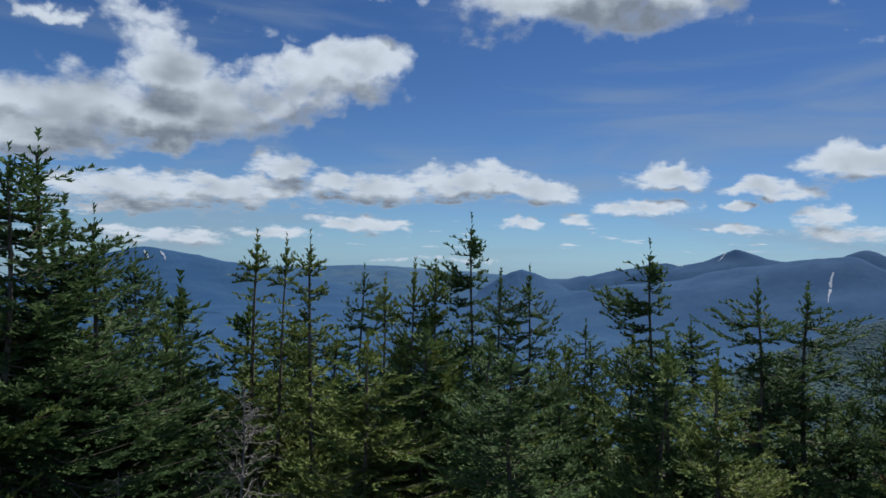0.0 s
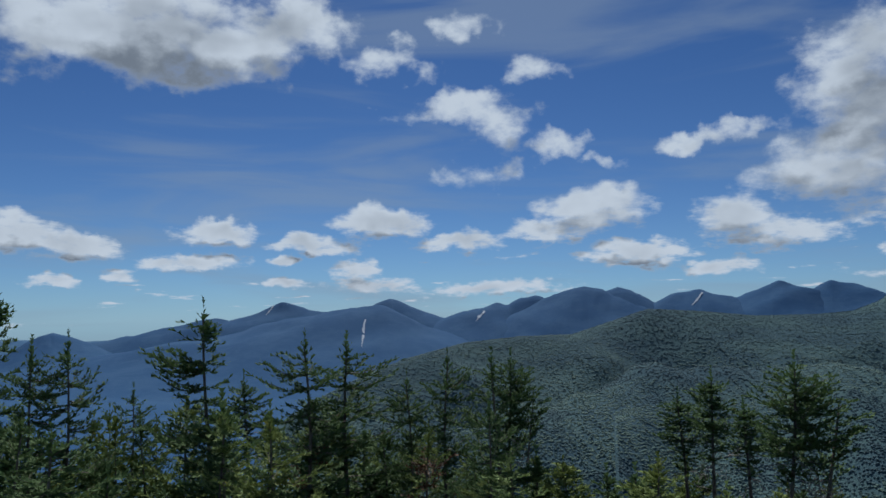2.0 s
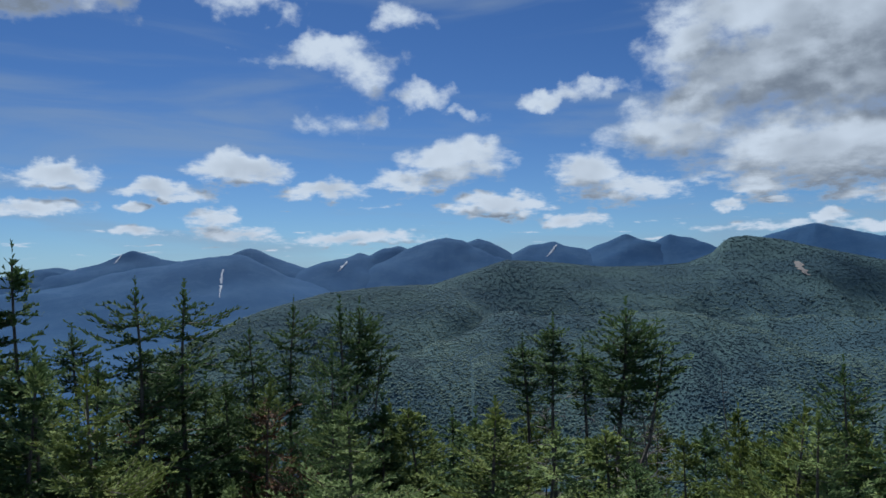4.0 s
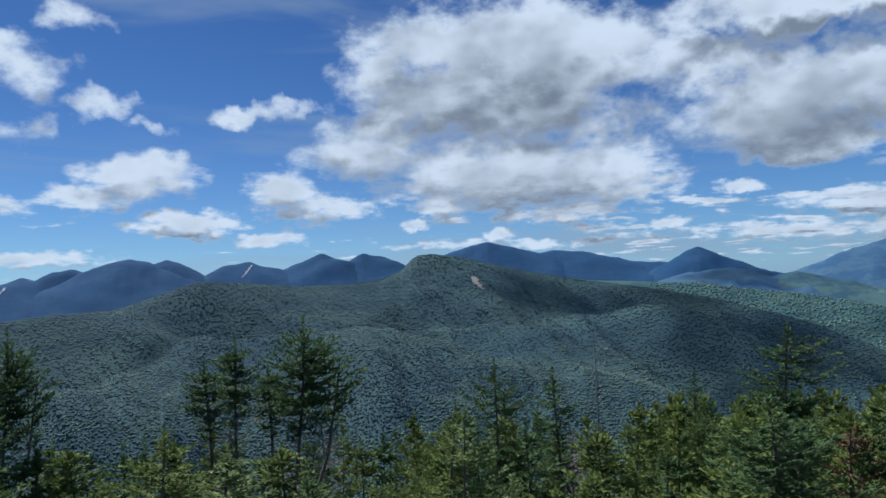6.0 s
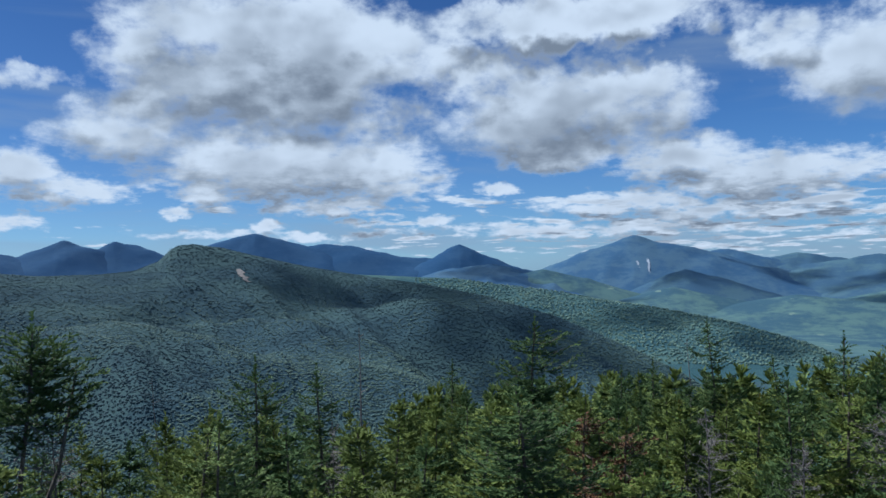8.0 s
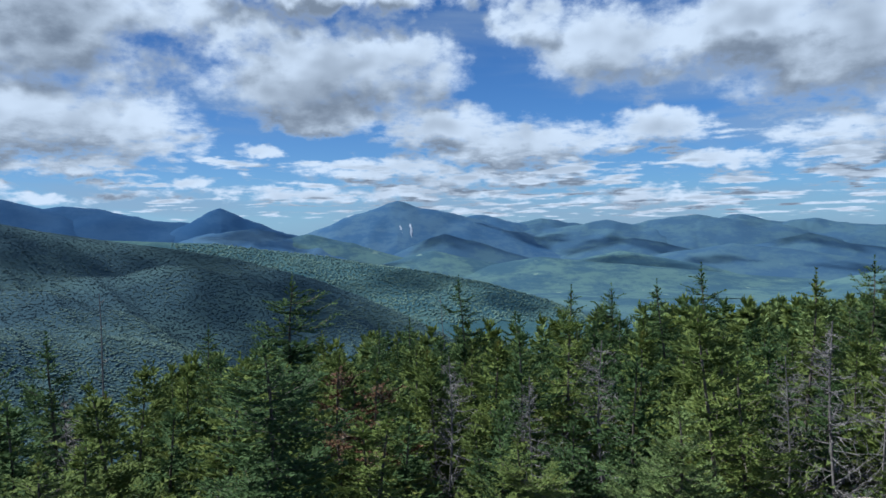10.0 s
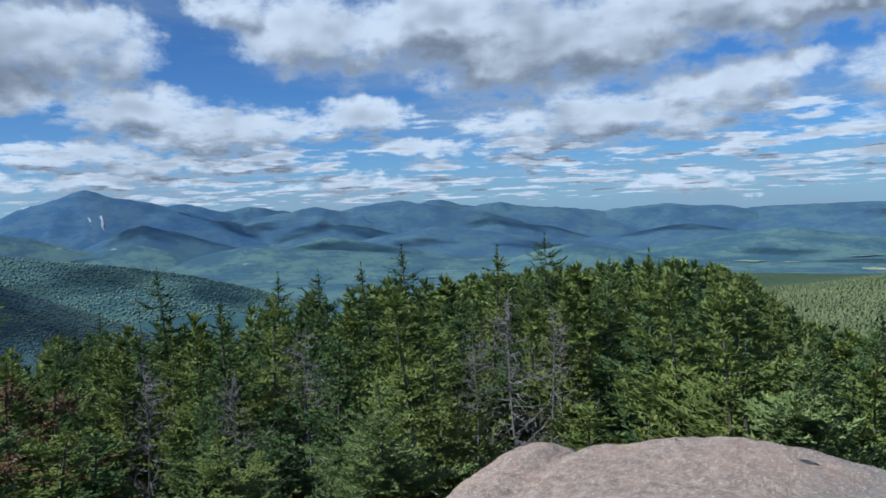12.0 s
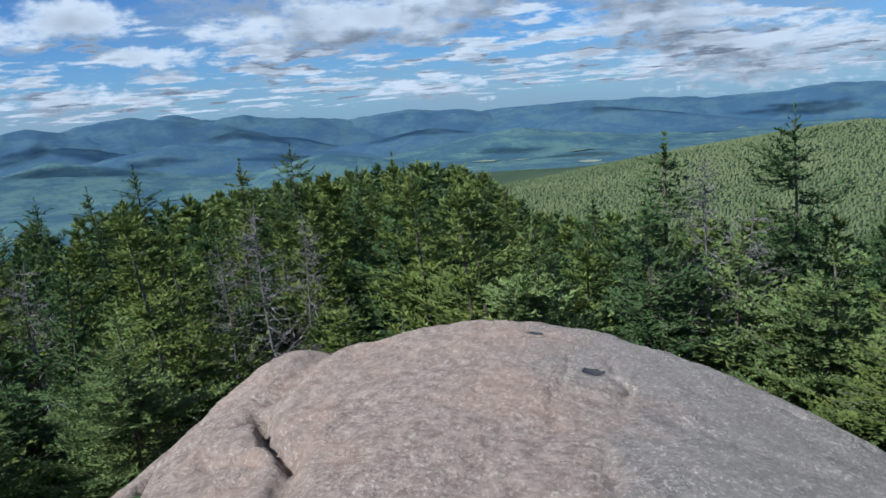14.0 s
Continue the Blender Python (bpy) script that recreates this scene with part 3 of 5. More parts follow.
def canopy(name, h0, h1, r0, r1, step_deg, step_r, height, mat, size, tall, label, seed, keep=None, belly=0.8, taper=False):
    """Tree crowns of a far wood: one small lump for each crown, round for hardwoods and pointed for spruces."""
    rng = np.random.default_rng(seed)
    r = r0
    pts = []
    while r < r1:
        n = int((h1 - h0) / step_deg)
        h = np.radians(h0 + (np.arange(n) + rng.random(n)) * step_deg)
        q = r + (rng.random(n) - 0.5) * step_r * max(1.0, r / 700) * 1.6
        pts.append(np.stack([q * np.sin(h), q * np.cos(h)], -1))
        r += step_r * max(1.0, r / 700)
    pts = np.concatenate(pts)
    z = height(pts[:, 0], pts[:, 1])
    if keep is not None:
        ok = keep(pts[:, 0], pts[:, 1], z)
        pts, z = pts[ok], z[ok]
    n = len(pts)
    grow = np.maximum(1.0, np.hypot(pts[:, 0], pts[:, 1]) / 1000) ** 0.55
    s = size * rng.uniform(0.65, 1.3, n) * grow
    t = tall * rng.uniform(0.6, 1.35, n) * grow ** 0.5
    if taper:  # lower, denser crowns higher up
        t = t * np.interp(z, (-200, -40), (1.1, 0.45))
    turn = rng.uniform(0, 6.3, n)
    sides = 4
    ang = np.arange(sides) * 2 * math.pi / sides
    a = turn[:, None] + ang[None]
    wob = rng.uniform(0.7, 1.25, (n, sides))
    x, y, s, t = pts[:, :1], pts[:, 1:], s[:, None], t[:, None]
    low = np.stack([x + np.cos(a) * s * wob, y + np.sin(a) * s * wob, z[:, None] + rng.uniform(-.15, .25, (n, sides)) * t], -1)
    waist = s * belly * rng.uniform(0.75, 1.25, (n, sides))
    mid = np.stack([x + np.cos(a + 0.6) * waist, y + np.sin(a + 0.6) * waist, z[:, None] + t * rng.uniform(0.5, 0.75, (n, sides))], -1)
    tip = np.concatenate([x + rng.uniform(-.3, .3, (n, 1)) * s * belly, y + rng.uniform(-.3, .3, (n, 1)) * s * belly, z[:, None] + t], -1)[:, None]
    verts = np.concatenate([low, mid, tip], 1).reshape(-1, 3)
    one = []
    for i in range(sides):
        j = (i + 1) % sides
        one += [(i, j, sides + i), (j, sides + j, sides + i), (sides + i, sides + j, 2 * sides)]
    faces = (np.array(one)[None] + np.arange(n)[:, None, None] * (2 * sides + 1)).reshape(-1, 3)
    ob = mesh_object(name, verts.tolist(), faces.tolist(), mat)
    tagged(ob, label, "forest", kind="stuff")


def ridge_keep(x, y, z):
    return z > RIDGE_BASE + 6


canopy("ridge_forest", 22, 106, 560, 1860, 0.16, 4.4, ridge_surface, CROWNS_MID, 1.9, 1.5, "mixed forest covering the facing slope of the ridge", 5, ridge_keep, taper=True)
canopy("hillside_forest", 146, 190, 110, 470, 0.25, 2.1, side_hill_z, CROWNS_RIGHT, 0.72, 1.35, "sunlit young spruce forest on the hillside", 6, belly=0.66)


def mountain_z(x, y, hill, base, seed, rough):
    z = bump_z(x, y, hill, base, True)
    rel = np.clip((z - base) / 150, 0, 1)
    top = EYE_Z + hill[1] * math.tan(radians(hill[2]))
    relief = fractal(x + seed * 977, y, 380.0, 5, ridged=True) * 20 + fractal(x + seed * 977, y, 150.0, 4) * 7
    return z + rel * relief * rough * np.clip((top + 14 - z) / 50, 0.25, 1)


def mountain(hill, base, mat, label, seed, rough=1.0):
    """A far mountain as a relief of its own, sunk into the valley floor."""
    h, r, e, wl, wr, depth, p = hill
    us, vs = np.linspace(-1.2, 1.2, 90), np.linspace(-1.2, 1.2, 32)
    us, vs = np.sign(us) * np.abs(us) ** 1.5, np.sign(vs) * np.abs(vs) ** 1.5
    uu, vv = np.meshgrid(us, vs, indexing="ij")
    out = ground_dir(h)
    side = Vector((out.y, -out.x, 0))
    U = uu * np.where(uu < 0, radians(wl), radians(wr)) * r
    V = vv * depth
    x, y = out.x * (r + V) + side.x * U, out.y * (r + V) + side.y * U
    z = mountain_z(x, y, hill, base, seed, rough)
    ob = mesh_object("mountain", np.stack([x, y, z], -1).reshape(-1, 3).tolist(), grid_faces(90, 32), mat, smooth=True)
    tagged(ob, label, "mountain", "mountains on the horizon")
    return ob


def slide(height, r0, r1, top, foot, width, parent, seed, label="bare pale rock slide", mat=None):
    """A strip of bare rock draped on a slope, from top to foot (heading, elevation angle), width in degrees."""
    rng = np.random.default_rng(seed)
    verts = []
    n = 12
    rs = np.linspace(r0, r1, 240)
    for i in range(n):
        q = i / (n - 1)
        h = top[0] + (foot[0] - top[0]) * q + rng.uniform(-.25, .25) * width
        e = top[1] + (foot[1] - top[1]) * q
        w = width * (0.35 + 0.65 * math.sin(math.pi * min(1, q + 0.12))) * rng.uniform(0.6, 1.2)
        for k in (-1, -0.3, 0.35, 1):
            d = ground_dir(h + k * w / 2)
            x, y = d.x * rs, d.y * rs
            z = height(x, y)
            seen = np.degrees(np.arctan2(z - EYE_Z, rs))
            hit = np.argmax(seen >= e) if (seen >= e).any() else int(np.argmax(seen))
            r = rs[hit]
            verts.append((d.x * r, d.y * r, float(z[hit]) + 0.0007 * r))
    mesh_object("rock_slide", verts, grid_faces(n, 4), mat or SLIDE, parent, label=label)


# heading, distance, elevation angle, half widths, depth, sharpness
RANGE_EAST = [
    (-22.2, 4200, 0.2, 14, 22, 900, 1.1), (6.2, 4300, -0.75, 5, 6, 600, 1.0), (17.0, 4500, 0.1, 14, 14, 500, 0.9),
    (21.8, 4450, 1.3, 13, 15, 700, 1.1), (30.2, 4400, 1.3, 12, 13, 700, 1.0), (29.2, 3300, 0.9, 30, 11, 900, 1.0),
    (38.3, 4300, 1.0, 12, 13, 700, 0.9),
]
RANGE_GREAT = [
    (41.3, 4300, 1.4, 12, 12, 600, 0.9), (45.1, 4250, 2.0, 12, 12, 700, 0.8), (47.6, 4300, 1.9, 12, 10, 700, 1.0),
    (53.4, 4350, 1.6, 13, 10, 700, 0.8), (58.8, 4400, 2.08, 13, 13, 700, 1.0), (62.1, 4450, 1.95, 10, 15, 700, 1.0),
    (71.8, 4500, 2.55, 22, 22, 900, 1.3), (77.0, 4550, 1.6, 20, 24, 700, 0.8), (87.5, 4400, 1.42, 11, 11, 600, 1.15),
]
RANGE_WEST = [
    (90.0, 3400, -0.1, 14, 12, 600, 0.6), (100.9, 4300, 1.92, 17, 22, 900, 1.25), (107.2, 4500, 0.6, 14, 16, 600, 0.9),
    (112.0, 4550, 0.25, 14, 14, 600, 0.8), (117.0, 4400, 0.05, 14, 14, 600, 0.7), (123.5, 4450, 0.35, 16, 16, 600, 0.7),
    (126.0, 4600, 0.3, 14, 16, 500, 0.8), (131.3, 4600, -0.05, 14, 18, 500, 0.7), (143.8, 4650, -0.5, 16, 16, 400, 0.7),
    (157.0, 4700, -0.75, 30, 30, 500, 0.7), (174.0, 4700, -0.8, 26, 34, 500, 0.7), (-5.0, 4600, -0.74, 34, 34, 700, 0.7),
]
PEAKS = {}
# haze over the ranges lies in their colours, no air is modelled
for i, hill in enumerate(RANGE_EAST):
    PEAKS[i] = mountain(hill, -240, WOODS_FAR_HAZED, "distant forested mountain with blue haze painted into its colour", i)
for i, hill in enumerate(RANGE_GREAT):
    PEAKS[20 + i] = mountain(hill, -240, WOODS_FAR_HAZED, "distant dark rocky mountain of a high range, painted haze blue", 20 + i)
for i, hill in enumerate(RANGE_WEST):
    PEAKS[40 + i] = mountain(hill, -260, WOODS_PEAK_HAZED if i in (0, 1, 2, 11) else WOODS_HAZE, "distant forested mountain beyond the valley, painted pale with haze", 40 + i)


def peak_slide(ranges, first, i, base, top, foot, width):
    hill = ranges[i]
    slide(lambda x, y: mountain_z(x, y, hill, base, first + i, 1.0), hill[1] - hill[5], hill[1], top, foot, width, PEAKS[first + i], i)


peak_slide(RANGE_EAST, 0, 5, -240, (28.06, -0.3), (27.77, -2.4), 0.19)
peak_slide(RANGE_EAST, 0, 3, -240, (18.4, 0.55), (18.15, -0.2), 0.14)
peak_slide(RANGE_EAST, 0, 3, -240, (21.1, 0.85), (20.6, 0.2), 0.12)
peak_slide(RANGE_EAST, 0, 0, -240, (-22.2, -0.1), (-21.9, -0.75), 0.22)
peak_slide(RANGE_EAST, 0, 0, -240, (-21.1, -0.15), (-20.7, -0.8), 0.2)
peak_slide(RANGE_EAST, 0, 6, -240, (37.35, 0.2), (36.65, -0.6), 0.22)
peak_slide(RANGE_GREAT, 20, 0, -240, (40.5, -0.4), (39.7, -1.4), 0.24)
peak_slide(RANGE_GREAT, 20, 3, -240, (53.65, 1.25), (52.9, 0.3), 0.2)
peak_slide(RANGE_WEST, 40, 1, -260, (101.86, -0.1), (101.96, -1.2), 0.2)
peak_slide(RANGE_WEST, 40, 1, -260, (101.05, -0.2), (101.2, -0.75), 0.16)
slide(ridge_surface, 1200, 1850, (70.5, -0.3), (71.3, -1.3), 0.5, RIDGE_OB, 9, "pale rock scar among the trees", SCAR)
# lower hills beyond, falling to the valley
LOW_RIDGES = [((112.0, 2900, -2.75, 12, 20, 450, 1.0), 72), ((103.5, 3000, -2.2, 9, 12, 380, 0.9), 70), ((118.0, 3200, -2.3, 8, 10, 320, 0.9), 71),
              ((137.0, 1900, -3.35, 12, 16, 300, 0.8), 73), ((126.0, 3500, -1.8, 12, 16, 400, 0.9), 74), ((131.0, 3900, -1.1, 9, 8, 300, 0.7), 77),
              ((104.5, 3700, -0.8, 7, 9, 320, 0.9), 78), ((145.5, 3700, -2.1, 11, 9, 300, 0.8), 79), ((152.0, 3300, -2.5, 10, 12, 350, 0.9), 75),
              ((94.0, 3300, -0.7, 12, 12, 400, 0.9), 76), ((119.0, 3950, -1.35, 8, 8, 280, 0.8), 80), ((158.0, 4100, -1.35, 12, 12, 300, 0.8), 81)]
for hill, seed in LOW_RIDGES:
    mountain(hill, -240, WOODS_VALLEY_HAZED if hill[1] < 3450 else WOODS_HAZE, "long low forested hill above the valley", seed, 0.6)

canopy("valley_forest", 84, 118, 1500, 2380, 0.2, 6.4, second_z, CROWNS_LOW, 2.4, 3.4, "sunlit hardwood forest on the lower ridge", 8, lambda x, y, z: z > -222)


def field(heading, dist, width, depth, seed):
    """A mown field on the valley floor, with an uneven edge."""
    rng = np.random.default_rng(seed)
    c, out = ground_dir(heading) * dist, ground_dir(heading)
    a = np.linspace(0, 2 * math.pi, 20, endpoint=False)
    edge = rng.uniform(0.6, 1.15, 20)
    verts = []
    for k in (0.0, 0.5, 1.0):
        u, v = np.cos(a) * width / 2 * edge * k, np.sin(a) * depth / 2 * edge * k
        x, y = c.x + out.y * u + out.x * v, c.y - out.x * u + out.y * v
        verts += np.stack([x, y, land_z(x, y) + 2.5], -1).tolist()
    ob = mesh_object("field", verts, grid_faces(3, 20, wrap=True), FIELD)
    tagged(ob, "pale mown field among the woods of the valley", "field", "fields in the valley", kind="structure")


for i, (h, r, w, d) in enumerate(((158.6, 4350, 210, 150), (155.6, 4050, 230, 90), (153.0, 3050, 170, 110), (156.9, 2960, 130, 130), (157.3, 2500, 90, 70),
                                  (149.5, 2760, 110, 80), (152.2, 2730, 90, 60), (161.0, 3500, 260, 90), (146.0, 3300, 150, 70), (167.0, 3900, 240, 80), (139.0, 3300, 170, 60))):
    field(h, r, w, d, 300 + i)


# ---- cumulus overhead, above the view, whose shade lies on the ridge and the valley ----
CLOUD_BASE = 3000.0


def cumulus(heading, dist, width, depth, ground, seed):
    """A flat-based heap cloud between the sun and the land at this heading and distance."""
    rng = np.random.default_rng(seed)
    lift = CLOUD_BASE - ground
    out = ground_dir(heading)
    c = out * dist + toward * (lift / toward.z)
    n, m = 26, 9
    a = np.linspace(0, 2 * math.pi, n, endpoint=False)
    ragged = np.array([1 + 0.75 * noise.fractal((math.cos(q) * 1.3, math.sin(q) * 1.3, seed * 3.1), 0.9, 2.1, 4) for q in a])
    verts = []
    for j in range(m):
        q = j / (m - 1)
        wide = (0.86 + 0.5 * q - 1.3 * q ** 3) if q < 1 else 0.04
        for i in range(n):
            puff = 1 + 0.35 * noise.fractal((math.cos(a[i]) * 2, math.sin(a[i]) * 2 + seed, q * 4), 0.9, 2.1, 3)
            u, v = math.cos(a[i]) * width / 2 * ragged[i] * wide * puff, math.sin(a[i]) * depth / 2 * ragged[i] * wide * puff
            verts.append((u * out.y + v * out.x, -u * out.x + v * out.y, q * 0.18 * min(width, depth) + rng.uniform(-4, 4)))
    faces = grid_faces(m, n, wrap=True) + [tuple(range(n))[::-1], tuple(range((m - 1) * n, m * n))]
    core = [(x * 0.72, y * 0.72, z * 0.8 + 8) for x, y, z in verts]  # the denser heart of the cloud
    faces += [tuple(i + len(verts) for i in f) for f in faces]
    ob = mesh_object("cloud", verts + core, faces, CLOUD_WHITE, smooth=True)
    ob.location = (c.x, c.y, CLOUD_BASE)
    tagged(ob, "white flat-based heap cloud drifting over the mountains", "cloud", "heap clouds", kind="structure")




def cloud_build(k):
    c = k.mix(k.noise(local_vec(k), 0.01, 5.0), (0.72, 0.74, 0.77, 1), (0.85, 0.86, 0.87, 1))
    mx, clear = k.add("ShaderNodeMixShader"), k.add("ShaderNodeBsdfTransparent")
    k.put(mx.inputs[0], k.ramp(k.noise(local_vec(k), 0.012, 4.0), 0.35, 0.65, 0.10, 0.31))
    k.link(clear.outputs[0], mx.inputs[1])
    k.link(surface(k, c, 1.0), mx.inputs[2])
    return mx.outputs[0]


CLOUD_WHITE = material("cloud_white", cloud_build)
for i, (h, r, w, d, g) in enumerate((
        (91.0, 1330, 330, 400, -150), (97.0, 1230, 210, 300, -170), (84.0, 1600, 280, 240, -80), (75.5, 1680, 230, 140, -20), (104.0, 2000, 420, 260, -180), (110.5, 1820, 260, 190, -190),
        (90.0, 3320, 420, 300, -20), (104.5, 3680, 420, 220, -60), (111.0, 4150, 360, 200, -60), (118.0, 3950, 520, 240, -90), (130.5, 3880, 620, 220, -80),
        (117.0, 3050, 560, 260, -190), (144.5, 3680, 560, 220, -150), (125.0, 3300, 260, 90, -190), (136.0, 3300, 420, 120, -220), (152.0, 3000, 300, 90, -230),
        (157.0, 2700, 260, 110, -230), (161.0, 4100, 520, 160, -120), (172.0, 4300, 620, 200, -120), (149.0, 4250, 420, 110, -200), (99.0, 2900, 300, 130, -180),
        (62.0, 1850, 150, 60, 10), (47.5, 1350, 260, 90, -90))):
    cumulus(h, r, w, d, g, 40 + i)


# ---- summit rock ----
ROCK_H = 148.0
ROCK_OUT = ground_dir(ROCK_H)
ROCK_SIDE = Vector((ROCK_OUT.y, -ROCK_OUT.x, 0))


def groove(u, v, a, b, width, depth):
    ax, ay = a
    bx, by = b
    t = np.clip(((u - ax) * (bx - ax) + (v - ay) * (by - ay)) / ((bx - ax) ** 2 + (by - ay) ** 2), 0, 1)
    d = np.hypot(u - ax - t * (bx - ax), v - ay - t * (by - ay))
    return -depth * np.exp(-(d / width) ** 2)


def rock_z(u, v):
    u, v = u - 0.26, v - 0.20
    bow = np.where(u > 0, 0.84, 0.86) * u * u
    ledge = np.exp(-((u + 1.45) / 0.42) ** 2)
    edge = 5.2 - 0.33 * bow + 0.42 * ledge
    z = -0.14 - 0.115 * bow - 1.6 * np.clip(v - edge + 0.15, 0, None) ** 2
    z = z + 0.09 * ledge * np.exp(-((v - 4.85) / 0.55) ** 2)
    wob = np.array([noise.noise((a * 6, b * 6, 0)) for a, b in zip(np.ravel(u), np.ravel(v))]).reshape(np.shape(u)) * 0.04
    for a, b, width, depth in (((-0.98, 5.3), (-1.35, 4.1), 0.10, 0.07), ((-1.35, 4.08), (-1.16, 3.67), 0.045, 0.17), ((-1.16, 3.67), (-0.99, 3.38), 0.05, 0.12),
                               ((-0.99, 3.38), (-0.92, 2.7), 0.05, 0.08), ((-1.34, 4.02), (-1.84, 3.96), 0.03, 0.03), ((-1.51, 3.59), (-1.16, 3.40), 0.06, 0.07),
                               ((-1.97, 3.9), (-1.88, 3.3), 0.035, 0.10), ((0.79, 4.28), (0.78, 4.08), 0.022, 0.035), ((0.78, 4.08), (0.81, 3.87), 0.026, 0.045),
                               ((0.81, 3.87), (0.74, 3.63), 0.022, 0.03), ((0.53, 4.3), (0.48, 3.99), 0.022, 0.022), ((0.48, 3.99), (0.38, 3.74), 0.026, 0.028),
                               ((0.38, 3.74), (0.34, 3.35), 0.03, 0.022), ((0.54, 3.05), (0.53, 2.5), 0.035, 0.03), ((1.62, 4.14), (1.85, 3.98), 0.03, 0.04),
                               ((0.02, 3.2), (0.25, 3.27), 0.04, 0.02), ((-0.75, 3.6), (-0.2, 4.5), 0.05, 0.012), ((1.0, 3.5), (1.7, 3.1), 0.05, 0.015)):
        z = z + groove(u + wob, v + wob, a, b, width, depth)
    pit = np.hypot((u - 0.66) / 0.085, (v - 4.13) / 0.06)
    return z - 0.025 * np.exp(-pit ** 2)


def build_rock():
    us, vs = np.linspace(-3.4, 3.4, 230), np.concatenate([np.linspace(-3.0, 1.5, 40), np.linspace(1.53, 6.6, 180)])
    u, v = np.meshgrid(us, vs, indexing="ij")
    z = rock_z(u, v) + fractal(u, v, 1.1, 5) * 0.034 + fractal(u, v, 0.24, 4) * 0.017 + fractal(u + 9, v, 0.09, 2) * 0.006
    x, y = ROCK_SIDE.x * u + ROCK_OUT.x * v, ROCK_SIDE.y * u + ROCK_OUT.y * v
    z = z - 0.30 * np.clip(np.hypot(u * 0.75, np.minimum(v + 0.6, 0)) - 0.7, 0, None) ** 2 * (v < -0.6) * ease(-v, 0.6, 1.4)
    ob = mesh_object("summit_rock", np.stack([x, y, z], -1).reshape(-1, 3).tolist(), [f[::-1] for f in grid_faces(230, 220)], ROCK, smooth=True)
    tagged(ob, "rounded pinkish grey granite ledge with a dark crack", "rock")


build_rock()


def puddle(u, v, width, depth, seed):
    """A film of dark water left in a hollow of the rock."""
    rng = np.random.default_rng(seed)
    a = np.linspace(0, 2 * math.pi, 18, endpoint=False)
    edge = rng.uniform(0.75, 1.15, 18)
    verts = []
    for k in (0.05, 0.6, 1.0):
        uu, vv = u + np.cos(a) * width / 2 * edge * k, v + np.sin(a) * depth / 2 * edge * k
        z = rock_z(uu, vv) + fractal(uu, vv, 1.1, 5) * 0.034 + fractal(uu, vv, 0.24, 4) * 0.017 + fractal(uu + 9, vv, 0.09, 2) * 0.006
        for p, q, h in zip(uu, vv, z):
            verts.append((ROCK_SIDE.x * p + ROCK_OUT.x * q, ROCK_SIDE.y * p + ROCK_OUT.y * q, float(h) + 0.005))
    ob = mesh_object("puddle", verts, [f[::-1] for f in grid_faces(3, 18, wrap=True)] + [tuple(range(18))], WATER, smooth=True)
    tagged(ob, "small dark puddle in a hollow of the granite", "puddle", "puddles on the rock")


puddle(0.92, 4.33, 0.15, 0.10, 1)
puddle(0.64, 4.99, 0.14, 0.05, 2)


# ---- conifers ----
class Bits:
    """Collects triangles and quads of one mesh."""

    def __init__(self):
        self.v, self.f, self.n = [], [], 0

    def add(self, verts, faces):
        self.v.append(np.asarray(verts, float))
        self.f += [tuple(i + self.n for i in f) for f in faces]
        self.n += len(verts)

    def tube(self, pts, radii, sides=5):
        pts = np.asarray(pts, float)
        ang = np.arange(sides) * 2 * math.pi / sides
        rings = []
        for i, p in enumerate(pts):
            d = pts[min(i + 1, len(pts) - 1)] - pts[max(i - 1, 0)]
            d /= np.linalg.norm(d) + 1e-9
            a = np.cross(d, (0.3, 0.9, 0.2) if abs(d[2]) > 0.7 else (0, 0, 1))
            a /= np.linalg.norm(a)
            b = np.cross(d, a)
            rings.append(p + radii[i] * (np.cos(ang)[:, None] * a + np.sin(ang)[:, None] * b))
        self.add(np.concatenate(rings), grid_faces(len(pts), sides, wrap=True))

    def needles(self, rng, shoots, step, wide):
        """Short blades set close round each shoot: shoots are pairs of ends."""
        S = np.asarray(shoots, float)
        d = S[:, 1] - S[:, 0]
        ln = np.linalg.norm(d, axis=1)
        d = d / ln[:, None]
        count = np.maximum(1, np.round(ln / step)).astype(int)
        own = np.repeat(np.arange(len(S)), count)
        along = np.arange(len(own)) - np.repeat(np.cumsum(count) - count, count) + rng.uniform(0.1, 0.9, len(own))
        P = S[own, 0] + d[own] * (along * step)[:, None]
        D = d[own]
        side = np.cross(D, (0.0, 0.0, 1.0)) + 1e-6
        side /= np.linalg.norm(side, axis=1)[:, None]
        up = np.cross(side, D)
        out = []
        for turn in (0.25, 2.9, 1.57):
            pick = slice(None) if turn != 1.57 else slice(None, None, 2)
            a, dd, s_, u = P[pick], D[pick], side[pick], up[pick]
            c = len(a)
            w = (turn + rng.uniform(-0.5, 0.5, c))[:, None]
            tip = (s_ * np.cos(w) + u * np.sin(w)) * wide * rng.uniform(0.7, 1.3, (c, 1)) + dd * step * rng.uniform(0.4, 1.2, (c, 1))
            out.append(np.stack([a - dd * step * 0.5, a + dd * step * 0.5, a + tip], 1))
        v = np.concatenate(out).reshape(-1, 3)
        self.v.append(v)
        k = np.arange(len(v)).reshape(-1, 3) + self.n
        self.f += [tuple(r) for r in k.tolist()]
        self.n += len(v)

    def make(self, name, mat, parent, label=""):
        return mesh_object(name, np.concatenate(self.v).tolist(), self.f, mat, parent, label=label)


